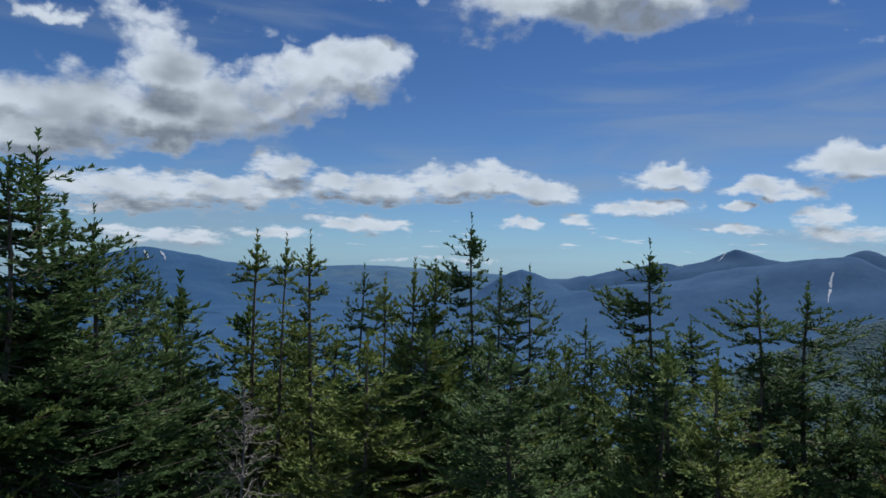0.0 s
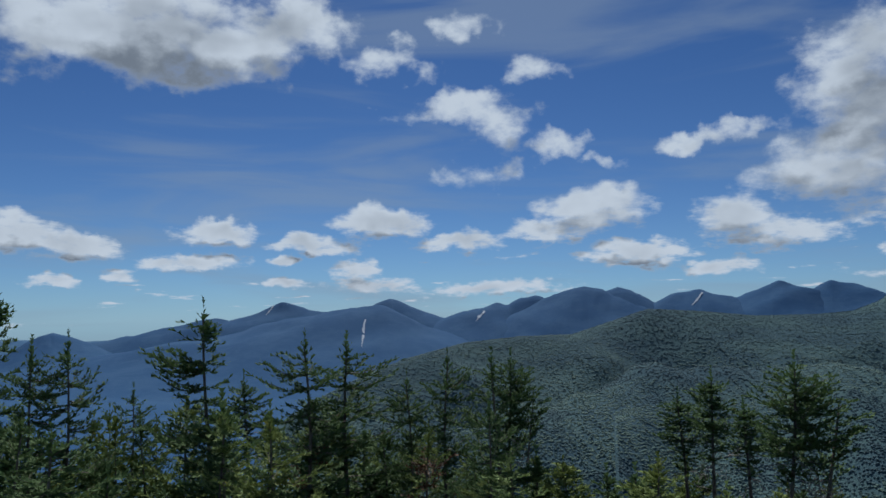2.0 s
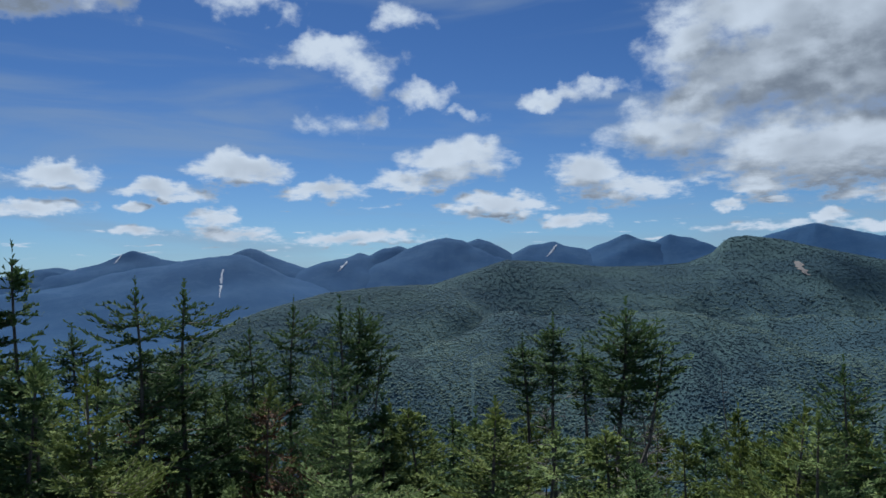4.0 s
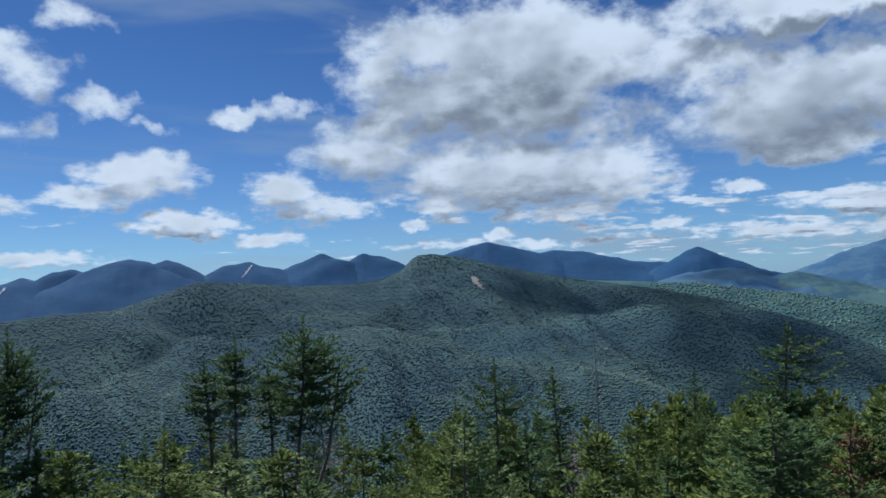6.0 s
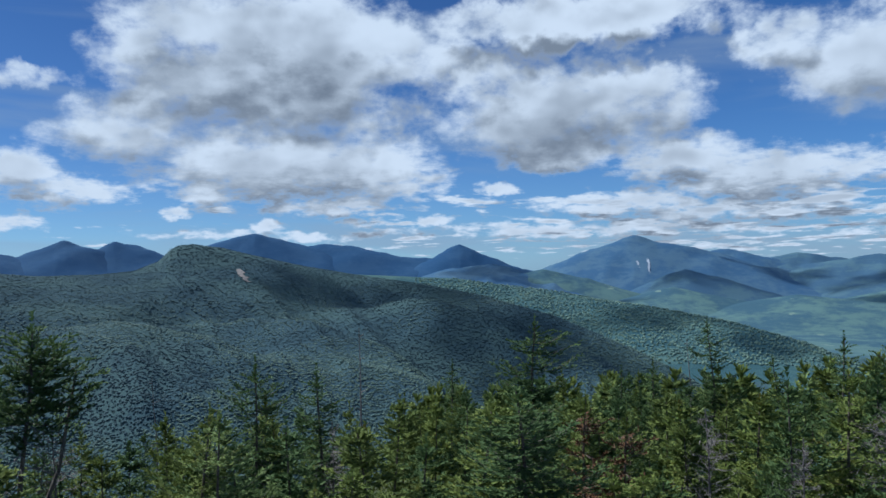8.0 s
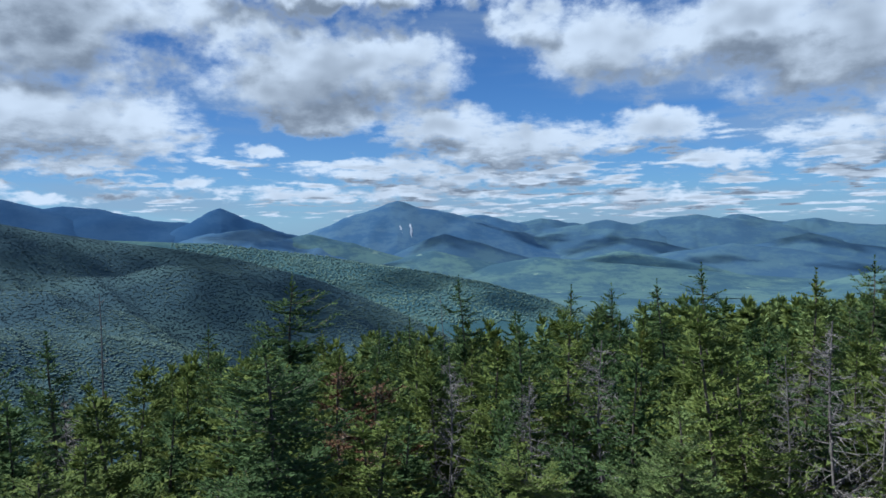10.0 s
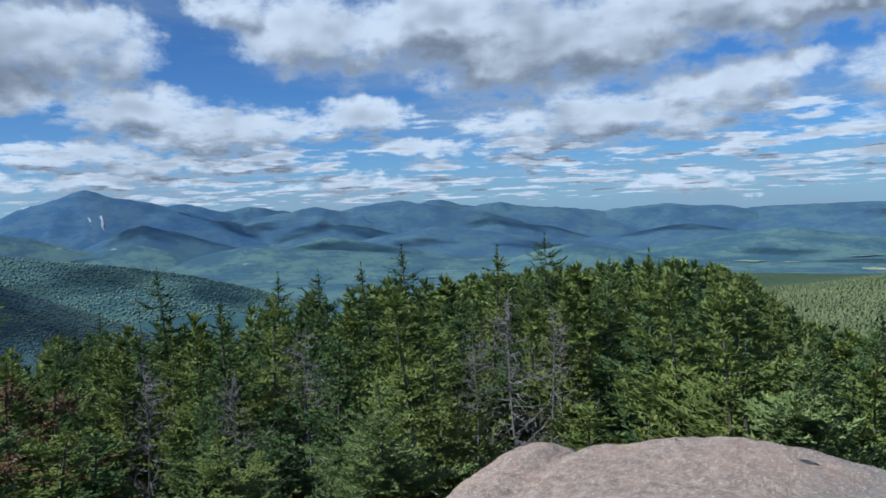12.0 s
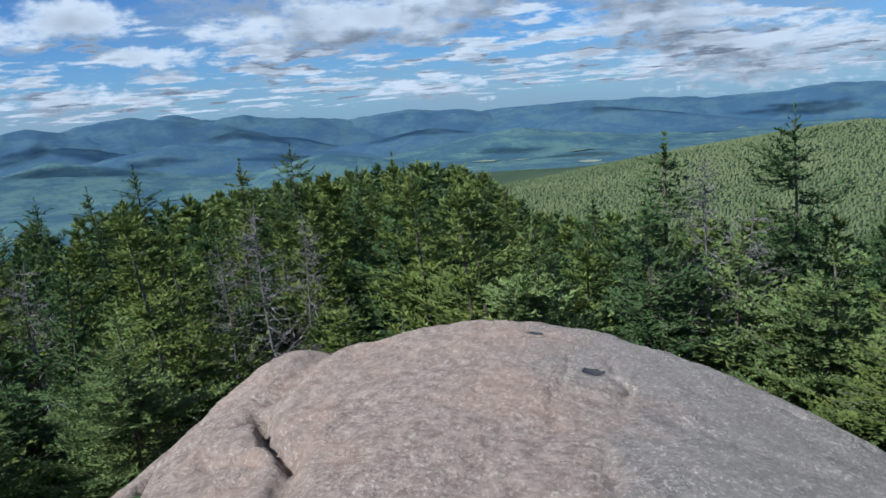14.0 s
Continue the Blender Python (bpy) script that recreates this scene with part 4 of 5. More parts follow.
CONE = ((0.06, 0.75), (0.2, 1.0), (0.45, 0.82), (0.7, 0.55), (0.88, 0.30), (0.96, 0.16), (1.0, 0.05))
BUSHY = ((0.05, 0.8), (0.25, 1.0), (0.5, 0.85), (0.7, 0.58), (0.85, 0.33), (0.95, 0.16), (1.0, 0.05))
SLIM = ((0.15, 0.5), (0.3, 1.0), (0.6, 0.8), (0.82, 0.55), (0.94, 0.28), (1.0, 0.06))
UMBRELLA = ((0.74, 0.05), (0.79, 0.3), (0.83, 0.95), (0.87, 0.6), (0.90, 1.0), (0.95, 0.75), (0.98, 0.4), (1.0, 0.15))
TUFT = ((0.78, 0.05), (0.82, 0.5), (0.88, 1.0), (0.94, 0.7), (0.98, 0.35), (1.0, 0.12))
PLATES = ((0.42, 0.05), (0.5, 0.8), (0.54, 0.2), (0.6, 0.2), (0.66, 1.0), (0.70, 0.3), (0.76, 0.35), (0.81, 0.9), (0.87, 0.45), (0.92, 0.65), (0.97, 0.3), (1.0, 0.1))
FLAGGED = ((0.62, 0.05), (0.68, 0.8), (0.72, 0.2), (0.79, 1.0), (0.83, 0.5), (0.88, 0.7), (0.94, 0.5), (0.98, 0.25), (1.0, 0.1))
SPIRE = ((0.1, 0.85), (0.3, 1.0), (0.48, 0.65), (0.6, 0.34), (0.75, 0.22), (0.9, 0.14), (1.0, 0.05))


def conifer(name, seed, H, R, mat, label, profile=CONE, bare=0.06, boughs=165, droop=0.22, step=0.036, size=0.026, twig=0.088, dead=10, flag=0.0, lean=0.04, lump=0.5, rust=0.0, bark=None, twin=0.0):
    """A spruce or fir: thin bent trunk, boughs with flat sprays of needle-clad shoots, and some dead lower branches."""
    rng = np.random.default_rng(seed)
    root = new(name)
    tagged(root, label, "tree", "conifers round the summit")
    zs = np.linspace(-0.35, H, 12)
    bend = rng.uniform(-1, 1, 2) * lean * H
    qs, rel = [p[0] for p in profile], [p[1] for p in profile]

    def axis(z):
        q = np.clip(z / H, 0, 1)
        return np.array([bend[0] * q * q + 0.03 * math.sin(z * 2.1 + seed), bend[1] * q * q + 0.03 * math.cos(z * 1.7 + seed), z])

    trunk, crown, sticks = Bits(), Bits(), Bits()
    trunk.tube([axis(z) for z in zs], [0.007 + 0.0095 * H * (1 - np.clip(z / H, 0, 1)) for z in zs], 6)
    green, brown = [], []

    def shoot(a, b):
        if np.linalg.norm(b - a) > 0.012:
            (brown if rusty else green).append((a, b))

    def spray(base, az, L, rise):
        out = np.array([math.cos(az), math.sin(az), 0])
        side = np.array([-out[1], out[0], 0])
        m = max(2, int(L / twig))
        sway = rng.uniform(-0.2, 0.2)
        sag = rng.uniform(0.05, 0.16)
        pts = [base + out * L * t + side * sway * L * t * t + np.array([0, 0, L * (rise * t - sag * math.sin(math.pi * t) + 0.16 * t ** 3)]) + rng.normal(0, 0.006, 3) for t in np.linspace(0, 1, m + 1)]
        if L > 0.2 and step < 0.05:
            trunk.tube([pts[0], pts[m // 2], pts[m]], [0.004 + 0.006 * L, 0.003 + 0.003 * L, 0.0015], 3)
        first = max(1, int(m * (0.25 if L > 0.4 else 0.0)))
        for t in range(first, m + 1):
            ahead = pts[t] - pts[t - 1]
            ahead = ahead / (np.linalg.norm(ahead) + 1e-9)
            shoot(pts[t - 1], pts[t])
            reach = 0.05 + 0.50 * L * (1.04 - t / m) ** 0.8 * min(1.0, 0.45 + 1.3 * t / m)
            for k in (-1, 1):
                if rng.random() < 0.1:
                    continue
                sub = reach * rng.uniform(0.55, 1.25)
                d = ahead * rng.uniform(0.45, 0.95) + side * k * rng.uniform(0.7, 1.0) + np.array([0, 0, rng.uniform(-0.14, 0.05)])
                d /= np.linalg.norm(d)
                a = pts[t - 1] + (pts[t] - pts[t - 1]) * rng.random()
                b = a + d * sub * 0.55
                e = d * 0.8 + ahead * 0.45 + np.array([0, 0, rng.uniform(-0.05, 0.15)])
                c = b + e / np.linalg.norm(e) * sub * 0.45
                shoot(a, b)
                shoot(b, c)
                for g in np.arange(twig * 0.7, sub, twig * 0.85):
                    w = a + (c - a) * (g / sub)
                    f = ahead * rng.uniform(0.3, 1.1) + d * rng.uniform(0.2, 0.9) - side * k * rng.uniform(0, 0.5) + np.array([0, 0, rng.uniform(-0.05, 0.25)])
                    shoot(w, w + f / np.linalg.norm(f) * twig * rng.uniform(0.5, 1.05))
        for g in range(2):
            f = out + side * rng.uniform(-0.7, 0.7) + np.array([0, 0, rng.uniform(0.0, 0.4)])
            shoot(pts[m], pts[m] + f / np.linalg.norm(f) * twig * rng.uniform(0.6, 1.1))

    rusty = False
    done, tries = 0, 0
    while done < boughs and tries < boughs * 12:
        tries += 1
        q = bare + (0.985 - bare) * rng.random() ** 0.9
        width = float(np.interp(q, qs, rel)) if q >= qs[0] else 0.0
        if rng.random() > 0.25 + 0.75 * width ** 0.5 or width < 0.04:
            continue
        tier = 0.17 + 0.14 * (1 - q)
        z = q * H if q > 0.9 else (math.floor(q * H / tier) + 0.28 * rng.random()) * tier + 0.3 * tier
        az = done * 2.39996 + rng.uniform(-0.5, 0.5)
        done += 1
        rusty = rust > 0 and 0.68 < q < 0.93 and rng.random() < rust
        lumps = 1 + lump * 1.8 * noise.noise((math.cos(az) * 1.2, math.sin(az) * 1.2, z * 1.9 + seed * 7.3))
        L = max(0.06, R * width * max(0.25, lumps) * rng.uniform(0.72, 1.12)) * (1 - flag * 0.5 * (1 + math.cos(az)))
        spray(axis(z), az, L, 0.16 * q ** 3 + 0.02 - droop * (1.1 - q) * rng.uniform(0.5, 1.4))
    if twin:  # a second leader beside the first
        foot, top = axis(H * 0.5), axis(H * 0.91) + np.array([twin, 0.1, 0])
        trunk.tube([foot, (foot + top) / 2 + np.array([twin * 0.25, 0, 0]), top], [0.022, 0.017, 0.008], 5)
        for i in range(boughs // 3):
            t = rng.uniform(0.62, 1.0)
            spray(foot + (top - foot) * t, i * 2.4 + rng.uniform(-0.4, 0.4), R * rng.uniform(0.35, 0.75) * (1.15 - 0.6 * t), 0.25)
    rusty = False
    shoot(axis(H * 0.93), axis(H) + np.array([0, 0, 0.16]))
    for t in (0.955, 0.975, 0.995):
        for k in range(4):
            a = rng.uniform(0, 6.28)
            shoot(axis(H * t), axis(H * t) + np.array([math.cos(a), math.sin(a), 1.1]) * (1.04 - t) * 1.1)
    crown.needles(rng, green, step, size)
    for i in range(dead):
        z = H * rng.uniform(0.12, max(0.5, qs[0] + 0.12))
        az = rng.uniform(0, 6.28)
        L = rng.uniform(0.35, 0.95) * max(R, 0.36)
        out = np.array([math.cos(az), math.sin(az), rng.uniform(-0.35, 0.15)])
        p = [axis(z) + out * L * t + rng.normal(0, 0.014, 3) for t in np.linspace(0, 1, 5)]
        sticks.tube(p, [0.006, 0.005, 0.004, 0.003, 0.0015], 3)
        for t in (1, 2, 2, 3, 3, 4):
            d = out + rng.normal(0, 0.7, 3)
            sticks.tube([p[t], p[t] + d * L * 0.2, p[t] + d * L * 0.36 + rng.normal(0, 0.02, 3)], [0.003, 0.0022, 0.0012], 3)
    trunk.make("trunk", bark or BARK, root)
    crown.make("crown", mat, root)
    if brown:
        dry = Bits()
        dry.needles(rng, brown, step, size)
        dry.make("dry_foliage", DEADBROWN, root, "reddish brown dead needles and cones")
    if dead:
        tagged(sticks.make("deadwood", DEADWOOD, root, "bare grey dead branches"), kind="stuff")
    root["tall"] = H + 0.12
    root["tip"] = [float(axis(H)[0]), float(axis(H)[1])]
    return root


def snag(name, seed, H, R, label, count=150):
    """A dead conifer: bare grey stem with broken branches and twigs."""
    rng = np.random.default_rng(seed)
    root = new(name)
    tagged(root, label, "dead tree", "dead conifers")
    stem, sticks = Bits(), Bits()
    zs = np.linspace(-0.3, H, 9)
    ax = [np.array([0.03 * math.sin(z * 1.9 + seed), 0.03 * math.cos(z * 2.3), z]) for z in zs]
    stem.tube(ax, [0.005 + 0.006 * H * (1 - np.clip(z / H, 0, 1)) for z in zs], 6)
    for i in range(count):
        z = H * rng.uniform(0.15, 0.97)
        az = rng.uniform(0, 6.28)
        L = R * (1.05 - z / H) * rng.uniform(0.4, 1.1) + 0.05
        out = np.array([math.cos(az), math.sin(az), rng.uniform(-0.3, 0.35)])
        base = np.array([0.03 * math.sin(z * 1.9 + seed), 0.03 * math.cos(z * 2.3), z])
        p = [base + out * L * s + np.array([0, 0, 0.25 * L * s * s]) + rng.normal(0, 0.014, 3) * s for s in np.linspace(0, 1, 6)]
        sticks.tube(p, [0.005, 0.0045, 0.004, 0.003, 0.0022, 0.0012], 3)
        for s in range(1, 6):
            for k in range(2):
                d = out * 0.7 + rng.normal(0, 0.6, 3)
                e = p[s] + d * L * rng.uniform(0.12, 0.3)
                sticks.tube([p[s], (p[s] + e) / 2 + rng.normal(0, 0.01, 3), e], [0.003, 0.0024, 0.0012], 3)
    stem.make("trunk", DEADWOOD, root)
    tagged(sticks.make("deadwood", DEADWOOD, root), kind="stuff")
    root["tall"] = H
    root["tip"] = [0.0, 0.0]
    return root


KIND = {}


def stock():
    mid = dict(step=0.047, size=0.029, twig=0.100, boughs=105, dead=6, bare=0.3)
    back = dict(step=0.055, size=0.034, twig=0.112, boughs=92, dead=4, bare=0.45)
    far = dict(step=0.085, size=0.050, twig=0.145, boughs=72, dead=0, bare=0.45)
    KIND["spruce"] = conifer("spruce_tree", 1, 4.2, 1.15, NEEDLE_DARK, "dense dark green spruce with dead lower branches", CONE, dead=20, lump=0.45, boughs=175)
    KIND["slim"] = conifer("spruce_tree", 2, 4.2, 0.62, NEEDLE_DARK, "slim dark spruce with short ragged boughs", SLIM, bare=0.15, boughs=165, lump=0.6, dead=16)
    KIND["flag"] = conifer("spruce_tree", 3, 4.2, 0.50, NEEDLE_DARK, "wind-shaped spruce with a bare trunk and tufted top", FLAGGED, bare=0.62, boughs=95, flag=0.62, dead=34, lean=0.03, lump=0.7)
    KIND["umbrella"] = conifer("spruce_tree", 31, 4.2, 0.44, NEEDLE_DARK, "old spruce with a bare trunk and a broad flat crown", UMBRELLA, bare=0.74, boughs=80, dead=36, lean=0.03, lump=0.5, droop=0.05, twin=0.34)
    KIND["plates"] = conifer("spruce_tree", 32, 4.2, 0.56, NEEDLE_DARK, "open spruce with separate tiers of boughs on a bare trunk", PLATES, bare=0.42, boughs=120, dead=30, lump=0.6, droop=0.12)
    KIND["tuft"] = conifer("spruce_tree", 33, 4.2, 0.24, NEEDLE_DARK, "thin spruce stem with a small tuft of boughs at its top", TUFT, bare=0.78, boughs=70, dead=26, lean=0.07, lump=0.6)
    KIND["spire"] = conifer("fir_tree", 34, 4.0, 0.95, NEEDLE_FIR, "fir with full lower boughs and a thin ragged spire", SPIRE, boughs=165, dead=24, lump=0.7)
    KIND["fir"] = conifer("fir_tree", 4, 3.8, 1.15, NEEDLE_FIR, "bushy green balsam fir with layered boughs", BUSHY, droop=0.12, dead=14, lump=0.5, boughs=170)
    KIND["blue"] = conifer("fir_tree", 5, 3.0, 1.0, NEEDLE_BLUE, "young blue-green fir with flat layered boughs", BUSHY, droop=0.10, dead=16, boughs=150)
    KIND["yellow"] = conifer("fir_tree", 6, 3.8, 1.05, NEEDLE_YELLOW, "yellowish green fir in full foliage", BUSHY, droop=0.12, dead=14)
    KIND["thin"] = conifer("fir_tree", 7, 3.8, 0.85, NEEDLE_FIR, "thin fir with many bare grey lower branches", SPIRE, bare=0.25, boughs=120, dead=60, lump=0.8)
    KIND["coned"] = conifer("fir_tree", 20, 3.8, 1.0, NEEDLE_FIR, "green fir with reddish brown cones and dead needles near its top", BUSHY, rust=0.5)
    KIND["sapling"] = conifer("fir_sapling", 21, 2.0, 0.30, NEEDLE_BLUE, "small fir with a pale bare trunk behind the rock", TUFT, bare=0.78, boughs=60, bark=PALEWOOD, dead=6)
    KIND["midspruce"] = conifer("spruce_tree", 8, 3.8, 0.88, NEEDLE_DARK, "dark green spruce in the summit forest", CONE, lump=0.7, **mid)
    KIND["midfir"] = conifer("fir_tree", 9, 3.6, 0.95, NEEDLE_FIR, "green fir in the summit forest", BUSHY, droop=0.12, lump=0.7, **mid)
    KIND["midblue"] = conifer("fir_tree", 14, 3.4, 0.92, NEEDLE_BLUE, "blue-green fir in the summit forest", BUSHY, droop=0.10, lump=0.7, **mid)
    KIND["midyellow"] = conifer("fir_tree", 35, 3.4, 0.95, NEEDLE_YELLOW, "yellowish fir in the summit forest", SPIRE, droop=0.10, lump=0.7, **mid)
    KIND["backspruce"] = conifer("spruce_tree", 18, 3.8, 0.74, NEEDLE_DARK, "dark green spruce rising behind other trees", CONE, lump=0.7, **back)
    KIND["backfir"] = conifer("fir_tree", 19, 3.6, 0.82, NEEDLE_FIR, "green fir rising behind other trees", BUSHY, droop=0.12, lump=0.7, **back)
    KIND["backyellow"] = conifer("fir_tree", 10, 3.6, 0.76, NEEDLE_YELLOW, "yellowish fir rising behind other trees", BUSHY, droop=0.12, lump=0.7, **back)
    KIND["backslim"] = conifer("spruce_tree", 13, 4.2, 0.58, NEEDLE_DARK, "narrow dark spruce in the summit forest", SLIM, lump=0.8, **back)
    KIND["farspruce"] = conifer("spruce_tree", 15, 4.0, 0.66, NEEDLE_DARK, "dark green spruce further down the slope", CONE, **far)
    KIND["farfir"] = conifer("fir_tree", 16, 3.8, 0.76, NEEDLE_FIR, "green fir further down the slope", BUSHY, droop=0.12, **far)
    KIND["faryellow"] = conifer("fir_tree", 17, 3.8, 0.72, NEEDLE_YELLOW, "yellowish fir further down the slope", CONE, droop=0.12, **far)
    KIND["snag"] = snag("dead_tree", 11, 4.0, 1.15, "bare grey dead conifer with broken twigs")
    KIND["pole"] = snag("dead_tree", 12, 4.2, 0.4, "bare standing dead stem with short stubs", 16)


stock()
CANOPY_H = (-60, -28, -16, 5, 18, 27, 37, 54, 65, 79, 93, 99, 106, 110, 119, 136, 143, 149, 153, 168, 185)
CANOPY_E = (-2, -1.0, -2.4, -4.4, -6.0, -7.2, -9.8, -12.2, -11, -10.5, -9.5, -9.1, -8.6, -8.3, -6.9, -5.9, -5.4, -5.8, -9.7, -10.6, -9)
placed = {}


def plant(kind, heading, dist, tall, spread=1.0, turn=0.0, tilt=0.0):
    """Sets a tree of the stock, at its height, on the ground."""
    src = KIND[kind]
    p = ground_dir(heading) * dist
    s = tall / src["tall"]
    w = s * spread
    tip = Matrix.Rotation(radians(turn), 2) @ Vector((src["tip"][0] * w, src["tip"][1] * w))
    p = p - Vector((tip.x, tip.y, 0))
    m = Matrix.Translation((p.x, p.y, float(ground_z(p.x, p.y)))) @ Euler((radians(tilt), 0, radians(turn))).to_matrix().to_4x4() @ Matrix.Diagonal((w, w, s, 1))
    if kind not in placed:
        placed[kind] = True
        src.matrix_basis = m
        return src
    k = src.scale
    return copy_thing(src, m @ Matrix.Diagonal((1 / k.x, 1 / k.y, 1 / k.z, 1)))


def plant_top(kind, eye, heading, elevation, dist, spread=1.0, turn=0.0, tilt=0.0):
    """Sets a tree whose top stands at this heading and elevation angle as seen from eye."""
    p = ground_dir(heading) * dist + Vector(eye)
    tall = p.z + dist * math.tan(radians(elevation)) - float(ground_z(p.x, p.y))
    h, d = polar(p.x, p.y)
    return plant(kind, float(h), float(d), max(0.8, tall), spread, turn, tilt)


# kind, heading, top elevation, distance, spread
EAST_TREES = [
    ("spruce", -29.2, 6.6, 6.0, 1.3), ("spruce", -30.9, 5.2, 5.6, 1.1), ("spruce", -27.4, 3.9, 6.3, 1.1), ("spruce", -25.6, 1.6, 6.5, 1.15), ("tuft", -22.8, 0, 8, 0.8), ("slim", -21.1, -1.9, 13, 0.8), ("slim", -19.6, -2.3, 13, 0.9),
    ("spire", -14.2, 0.2, 7.2, 0.94), ("spire", -12, 0.3, 7, 0.68), ("thin", -10.3, 0.5, 6.6, 0.9), ("spruce", -6, -.8, 10, 0.81),
    ("spire", -4.4, -1, 7.5, 0.81), ("fir", -2.1, -1, 7, 0.7), ("thin", -.5, -1.5, 7, 0.81), ("flag", 2.2, 3.4, 7.6, 0.8), ("plates", 4.6, -0.9, 9.5, 0.8),
    ("spruce", 6.8, -.8, 9.5, 0.81), ("flag", 15.8, 1.8, 7.6, 0.95), ("spruce", 11.2, -4.6, 14, 0.8), ("tuft", 18.8, -4.2, 12, 1.2),
    ("plates", 23.3, -1.1, 8.5, 1.0), ("plates", 26.6, -1.1, 9.2, 1.1),
]
SOUTH_TREES = [
    ("plates", 33.0, -2.5, 9.5, 0.8), ("slim", 36.4, -2.8, 9.7, 1), ("umbrella", 38.0, -2.8, 10.0, 0.75), ("spruce", 35.7, -6.4, 7.2, 0.75), ("plates", 29.6, -4.2, 9.0, 0.8),
    ("tuft", 50.6, -5.8, 12, 1.2), ("tuft", 53, -4.2, 11, 1.1), ("tuft", 55.2, -6.4, 13, 1.3), ("umbrella", 58.4, -3.0, 8.5, 1.05),
    ("spruce", 73, -7, 10, 0.85), ("slim", 77.4, -7.8, 11, 1.1), ("pole", 80.5, -4.9, 14, 1),
    ("pole", 65.4, -7.8, 16, 1), ("plates", 94.2, -4.1, 12.8, 1.2), ("slim", 87.4, -7.5, 20, 1),
]
WEST_TREES = [
    ("slim", 101.4, -7.1, 21, 0.9), ("slim", 105.3, -4.2, 22, 0.9), ("pole", 104, -5.7, 22, 1), ("slim", 99, -7.7, 18, 1.1),
    ("slim", 109.7, -6.7, 24, 1), ("slim", 114, -4.9, 17, 1), ("spruce", 117, -4.9, 17, 0.94), ("slim", 120.3, -4.6, 16, 1.1),
    ("slim", 123.5, -3.4, 17, 1.1), ("thin", 131, -3.8, 12, 1.1), ("spruce", 134.7, -2.7, 20, 0.94), ("slim", 139.6, -4.5, 20, 1),
    ("slim", 143.2, -4.9, 20, 1), ("yellow", 113.6, -6.7, 9.5, 1.1), ("blue", 121.3, -13.2, 5.6, 1.1), ("yellow", 125.6, -9.6, 7.2, 1.1),
]
NEAR_ROCK_TREES = [
    ("snag", 131.5, -6.9, 8.2, 1.2), ("yellow", 147.9, -5.0, 13.5, 0.75), ("slim", 145.8, -4.9, 14.5, 0.8), ("yellow", 143.9, -5.6, 13, 0.7), ("thin", 149.3, -5.5, 14, 0.7), ("fir", 150.8, -6.6, 13, 0.7),
    ("slim", 163, -4.4, 8.2, 1.35), ("snag", 166.0, -5.2, 7.8, 1.0), ("sapling", 151.9, -12.9, 5.75, 1.2), ("spruce", 171.7, -2.6, 9.0, 1),
    ("slim", 157.6, -8.2, 12, 1.2), ("blue", 168.5, -10.5, 6.6, 1.1), ("blue", 174.5, -11.5, 6.0, 1.1), ("snag", 128.5, -9.5, 7.8, 0.8),
]
DEAD_AND_DRY = [
    ("snag", -15.8, -8.8, 5.6, 1.3), ("snag", -23.5, -14.0, 5.4, 1.3), ("coned", 97.0, -9.3, 9.0, 0.9), ("coned", 100.0, -10.3, 8.2, 0.9), ("snag", 105.5, -10.5, 8.5, 1.1),
    ("snag", 117.2, -9.2, 8.8, 1.2), ("snag", 112.0, -12.0, 7.6, 1.1), ("snag", 77.5, -11.5, 8.5, 1.1), ("coned", 30.5, -7.5, 8.0, 0.8), ("coned", 22.0, -6.5, 9.0, 0.7),
    ("snag", 58.5, -10.5, 8.8, 1.0), ("snag", 136.0, -8.2, 10.0, 1.1), ("snag", 169.5, -9.5, 7.4, 1.2),
]
rnd = random.Random(4)
hero, open_view = [], []
STANDS = ((EAST_TREES, (-0.28, 0.35, 1.60)), (SOUTH_TREES, (-0.08, 0.20, 1.59)), (WEST_TREES, (-0.10, -0.22, 1.50)), (NEAR_ROCK_TREES, (-0.10, -0.30, 1.47)), (DEAD_AND_DRY, (-0.10, 0.0, 1.55)))
for group, eye in STANDS:
    for kind, h, e, d, w in group:
        tree = plant_top(kind, eye, h, e, d, w, -h if kind in ("flag", "umbrella") else rnd.uniform(0, 360))
        spot = polar(tree.location.x, tree.location.y)
        hero.append((float(spot[0]), float(spot[1])))
        if kind in ("snag", "sapling", "coned"):
            open_view.append((float(spot[0]), float(spot[1])))


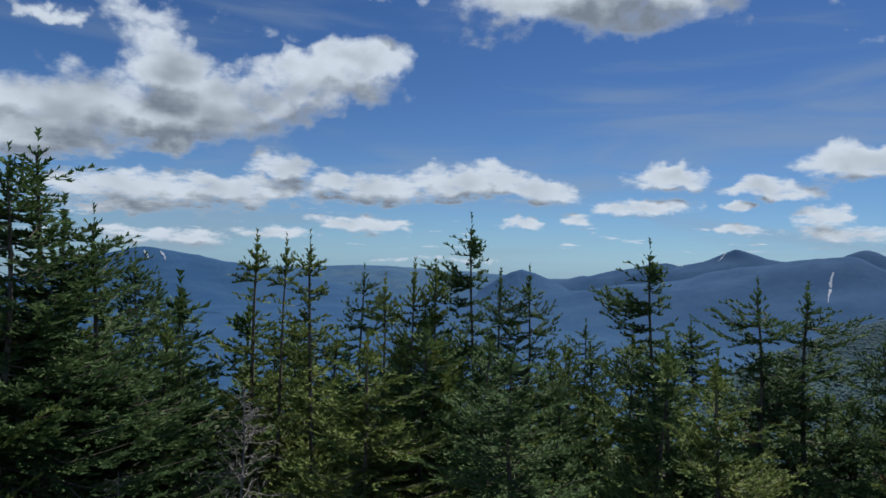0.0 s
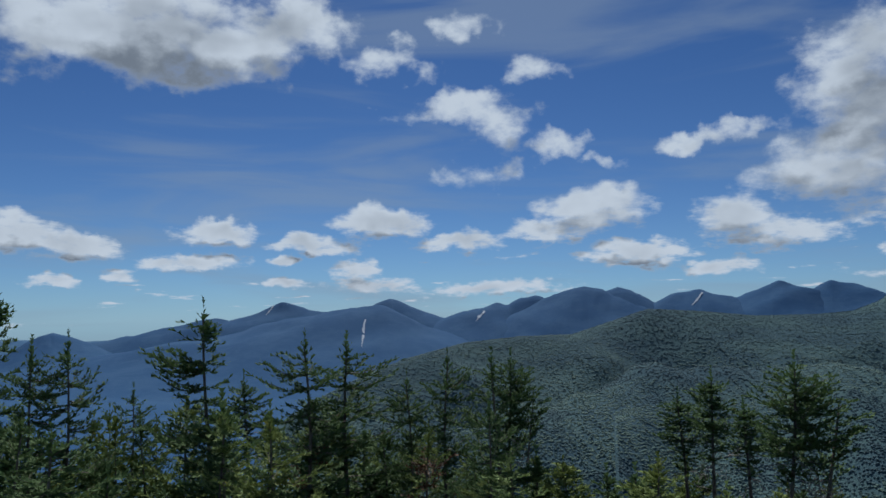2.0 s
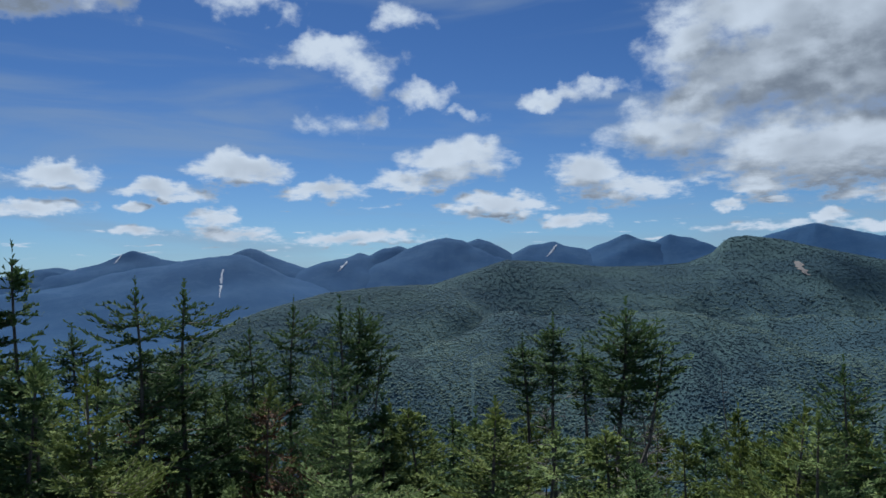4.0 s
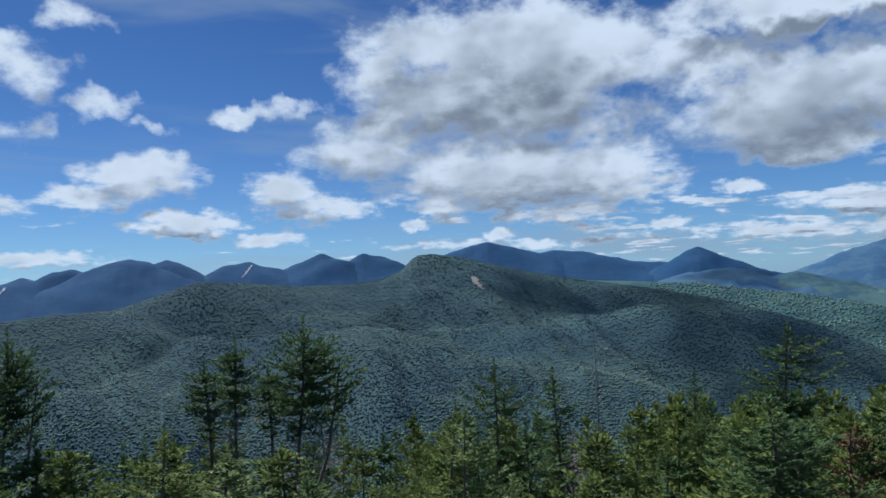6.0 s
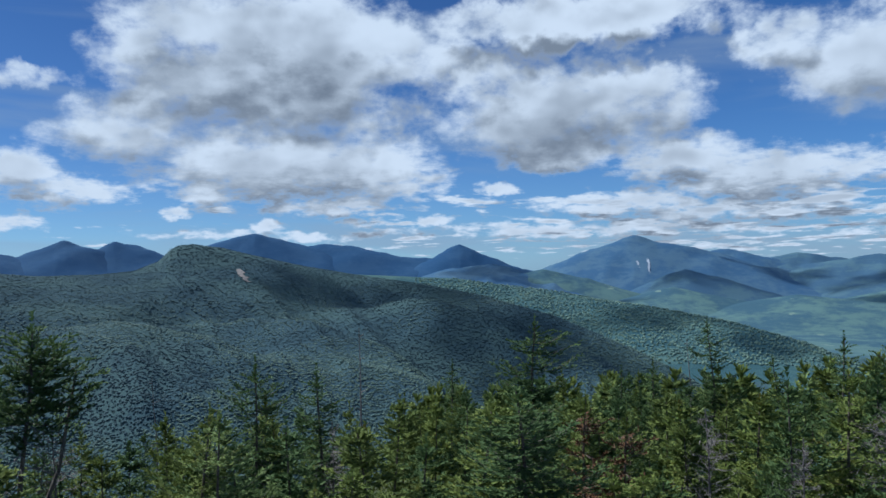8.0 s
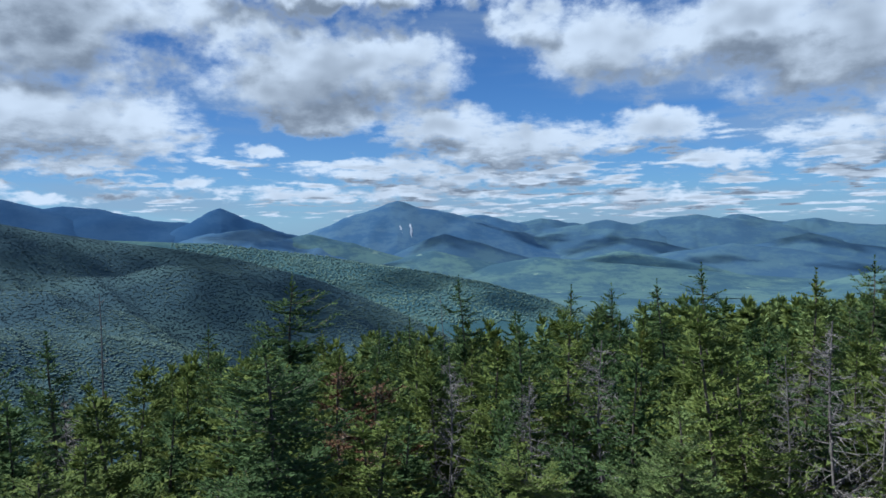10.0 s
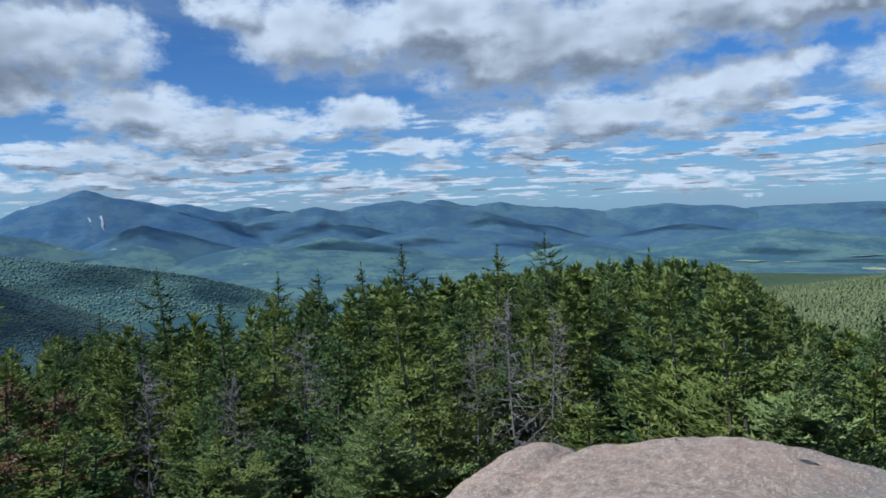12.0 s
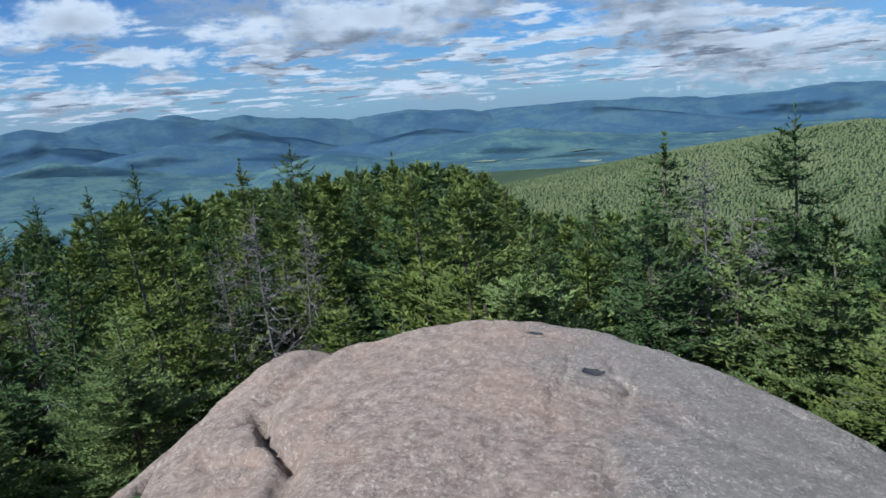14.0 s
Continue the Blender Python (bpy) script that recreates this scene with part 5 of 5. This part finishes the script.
def fill(r0, r1, gap, kinds, h0, h1, seed):
    """The rest of the summit forest, tops below the line of the canopy."""
    rng = random.Random(seed)
    r = r0
    while r < r1:
        step = math.degrees(gap / r)
        h = h0 + rng.random() * step
        while h < h1:
            hh, d = h + rng.uniform(-.35, .35) * step, r + rng.uniform(-.4, .4) * gap
            p = ground_dir(hh) * d
            u, v = p.x * ROCK_SIDE.x + p.y * ROCK_SIDE.y, p.x * ROCK_OUT.x + p.y * ROCK_OUT.y
            clear = abs(u) < 2.9 and v < 6.0 and v > -3
            hides = any(abs(hh - a) * 0.01745 * d < 0.42 and d < b + 0.2 for a, b in open_view)
            if not clear and all(abs(hh - a) * 0.01745 * d > 0.35 or abs(d - b) > 0.5 for a, b in hero):
                z = float(ground_z(p.x, p.y))
                dip = rng.uniform(0, 1.4) ** 2 if d < 11 else rng.uniform(-1.0, 2.0)
                rise = float(np.interp(hh, CANOPY_H, CANOPY_E)) - dip
                top = EYE_Z + d * math.tan(radians(min(rise, -15 - dip) if hides else rise))
                tall = min(rng.uniform(3.4, 5.2), top - z)
                if tall > 1.0:
                    plant(rng.choice(kinds), hh, d, tall, rng.uniform(0.85, 1.2) * (3.8 / tall) ** 0.5 * (1 if d < 11 else 0.78), rng.uniform(0, 360), rng.uniform(-3, 3))
            h += step
        r += gap * 0.9


fill(5.8, 7.4, 0.92, ("midfir", "midspruce", "midspruce", "midblue"), -46, 8, 21)
fill(5.8, 7.4, 1.15, ("midspruce", "midspruce", "midfir", "midblue"), 8, 62, 27)
fill(5.8, 7.4, 1.15, ("midspruce", "midfir", "midyellow", "midblue", "midyellow"), 62, 186, 25)
fill(7.4, 11.5, 1.12, ("backspruce", "backfir", "backspruce", "backspruce"), -46, 62, 24)
fill(7.4, 11.5, 1.3, ("backspruce", "backfir", "backslim", "backyellow", "backfir"), 62, 186, 26)
fill(11.5, 18, 2.0, ("farspruce", "farfir", "backslim", "faryellow", "farfir"), -44, 184, 22)
fill(18, 30, 2.4, ("farspruce", "farfir", "farspruce", "faryellow"), 86, 160, 23)


def far_spruces(name, h0, h1, r0, r1, gap, seed, label):
    """The forest further down the slope: small conifers joined into one."""
    rng = np.random.default_rng(seed)
    V, F, M, n = [], [], [], 0
    tiny = dict(step=0.30, size=0.15, twig=0.26, boughs=30, dead=0, bare=0.35)
    shapes = []
    for i, R in enumerate((0.8, 1.0, 1.2)):
        src = conifer("spruce_tree", 50 + i, 4.0, R, NEEDLE_DARK, "spruce", CONE, **tiny)
        for ob in list(src.children):
            if ob.name.startswith("crown"):
                co = np.empty(len(ob.data.vertices) * 3)
                ob.data.vertices.foreach_get("co", co)
                shapes.append((co.reshape(-1, 3), np.array([p.vertices[:] for p in ob.data.polygons])))
            bpy.data.objects.remove(ob)
        bpy.data.objects.remove(src)
    r = r0
    while r < r1:
        step = math.degrees(gap / r)
        for h in np.arange(h0, h1, step):
            hh, d = h + rng.uniform(-.45, .45) * step, r + rng.uniform(-.5, .5) * gap
            p = ground_dir(hh) * d
            z = float(ground_z(p.x, p.y))
            top = EYE_Z + d * math.tan(radians(float(np.interp(hh, CANOPY_H, CANOPY_E)) - abs(rng.normal(0, 0.35)) + 0.25))
            k = min(rng.uniform(3.5, 5.6), max(2.2, top - z)) / 4.0
            co, tri = shapes[rng.integers(3)]
            a = rng.uniform(0, 6.3)
            w = rng.uniform(0.8, 1.15)
            rot = np.array([[math.cos(a), math.sin(a), 0], [-math.sin(a), math.cos(a), 0], [0, 0, 1]])
            V.append(co @ rot * (w, w, k) + (p.x, p.y, z))
            F.append(tri + n)
            M.append(np.full(len(tri), rng.integers(4)))
            n += len(co)
        r += gap * max(0.9, r / 45)
    ob = mesh_object(name, np.concatenate(V).tolist(), np.concatenate(F).tolist(), NEEDLE_DARK)
    for m in (NEEDLE_FIR, NEEDLE_YELLOW, NEEDLE_BLUE):
        ob.data.materials.append(m)
    ob.data.polygons.foreach_set("material_index", np.concatenate(M).astype(np.int32))
    tagged(ob, label, "forest", kind="stuff")


far_spruces("slope_forest", 84, 170, 30, 62, 2.5, 31, "spruce and fir forest further down the summit slope")
far_spruces("plateau_forest", 124, 156, 62, 150, 2.8, 32, "pale green spruce forest on the summit shoulder")
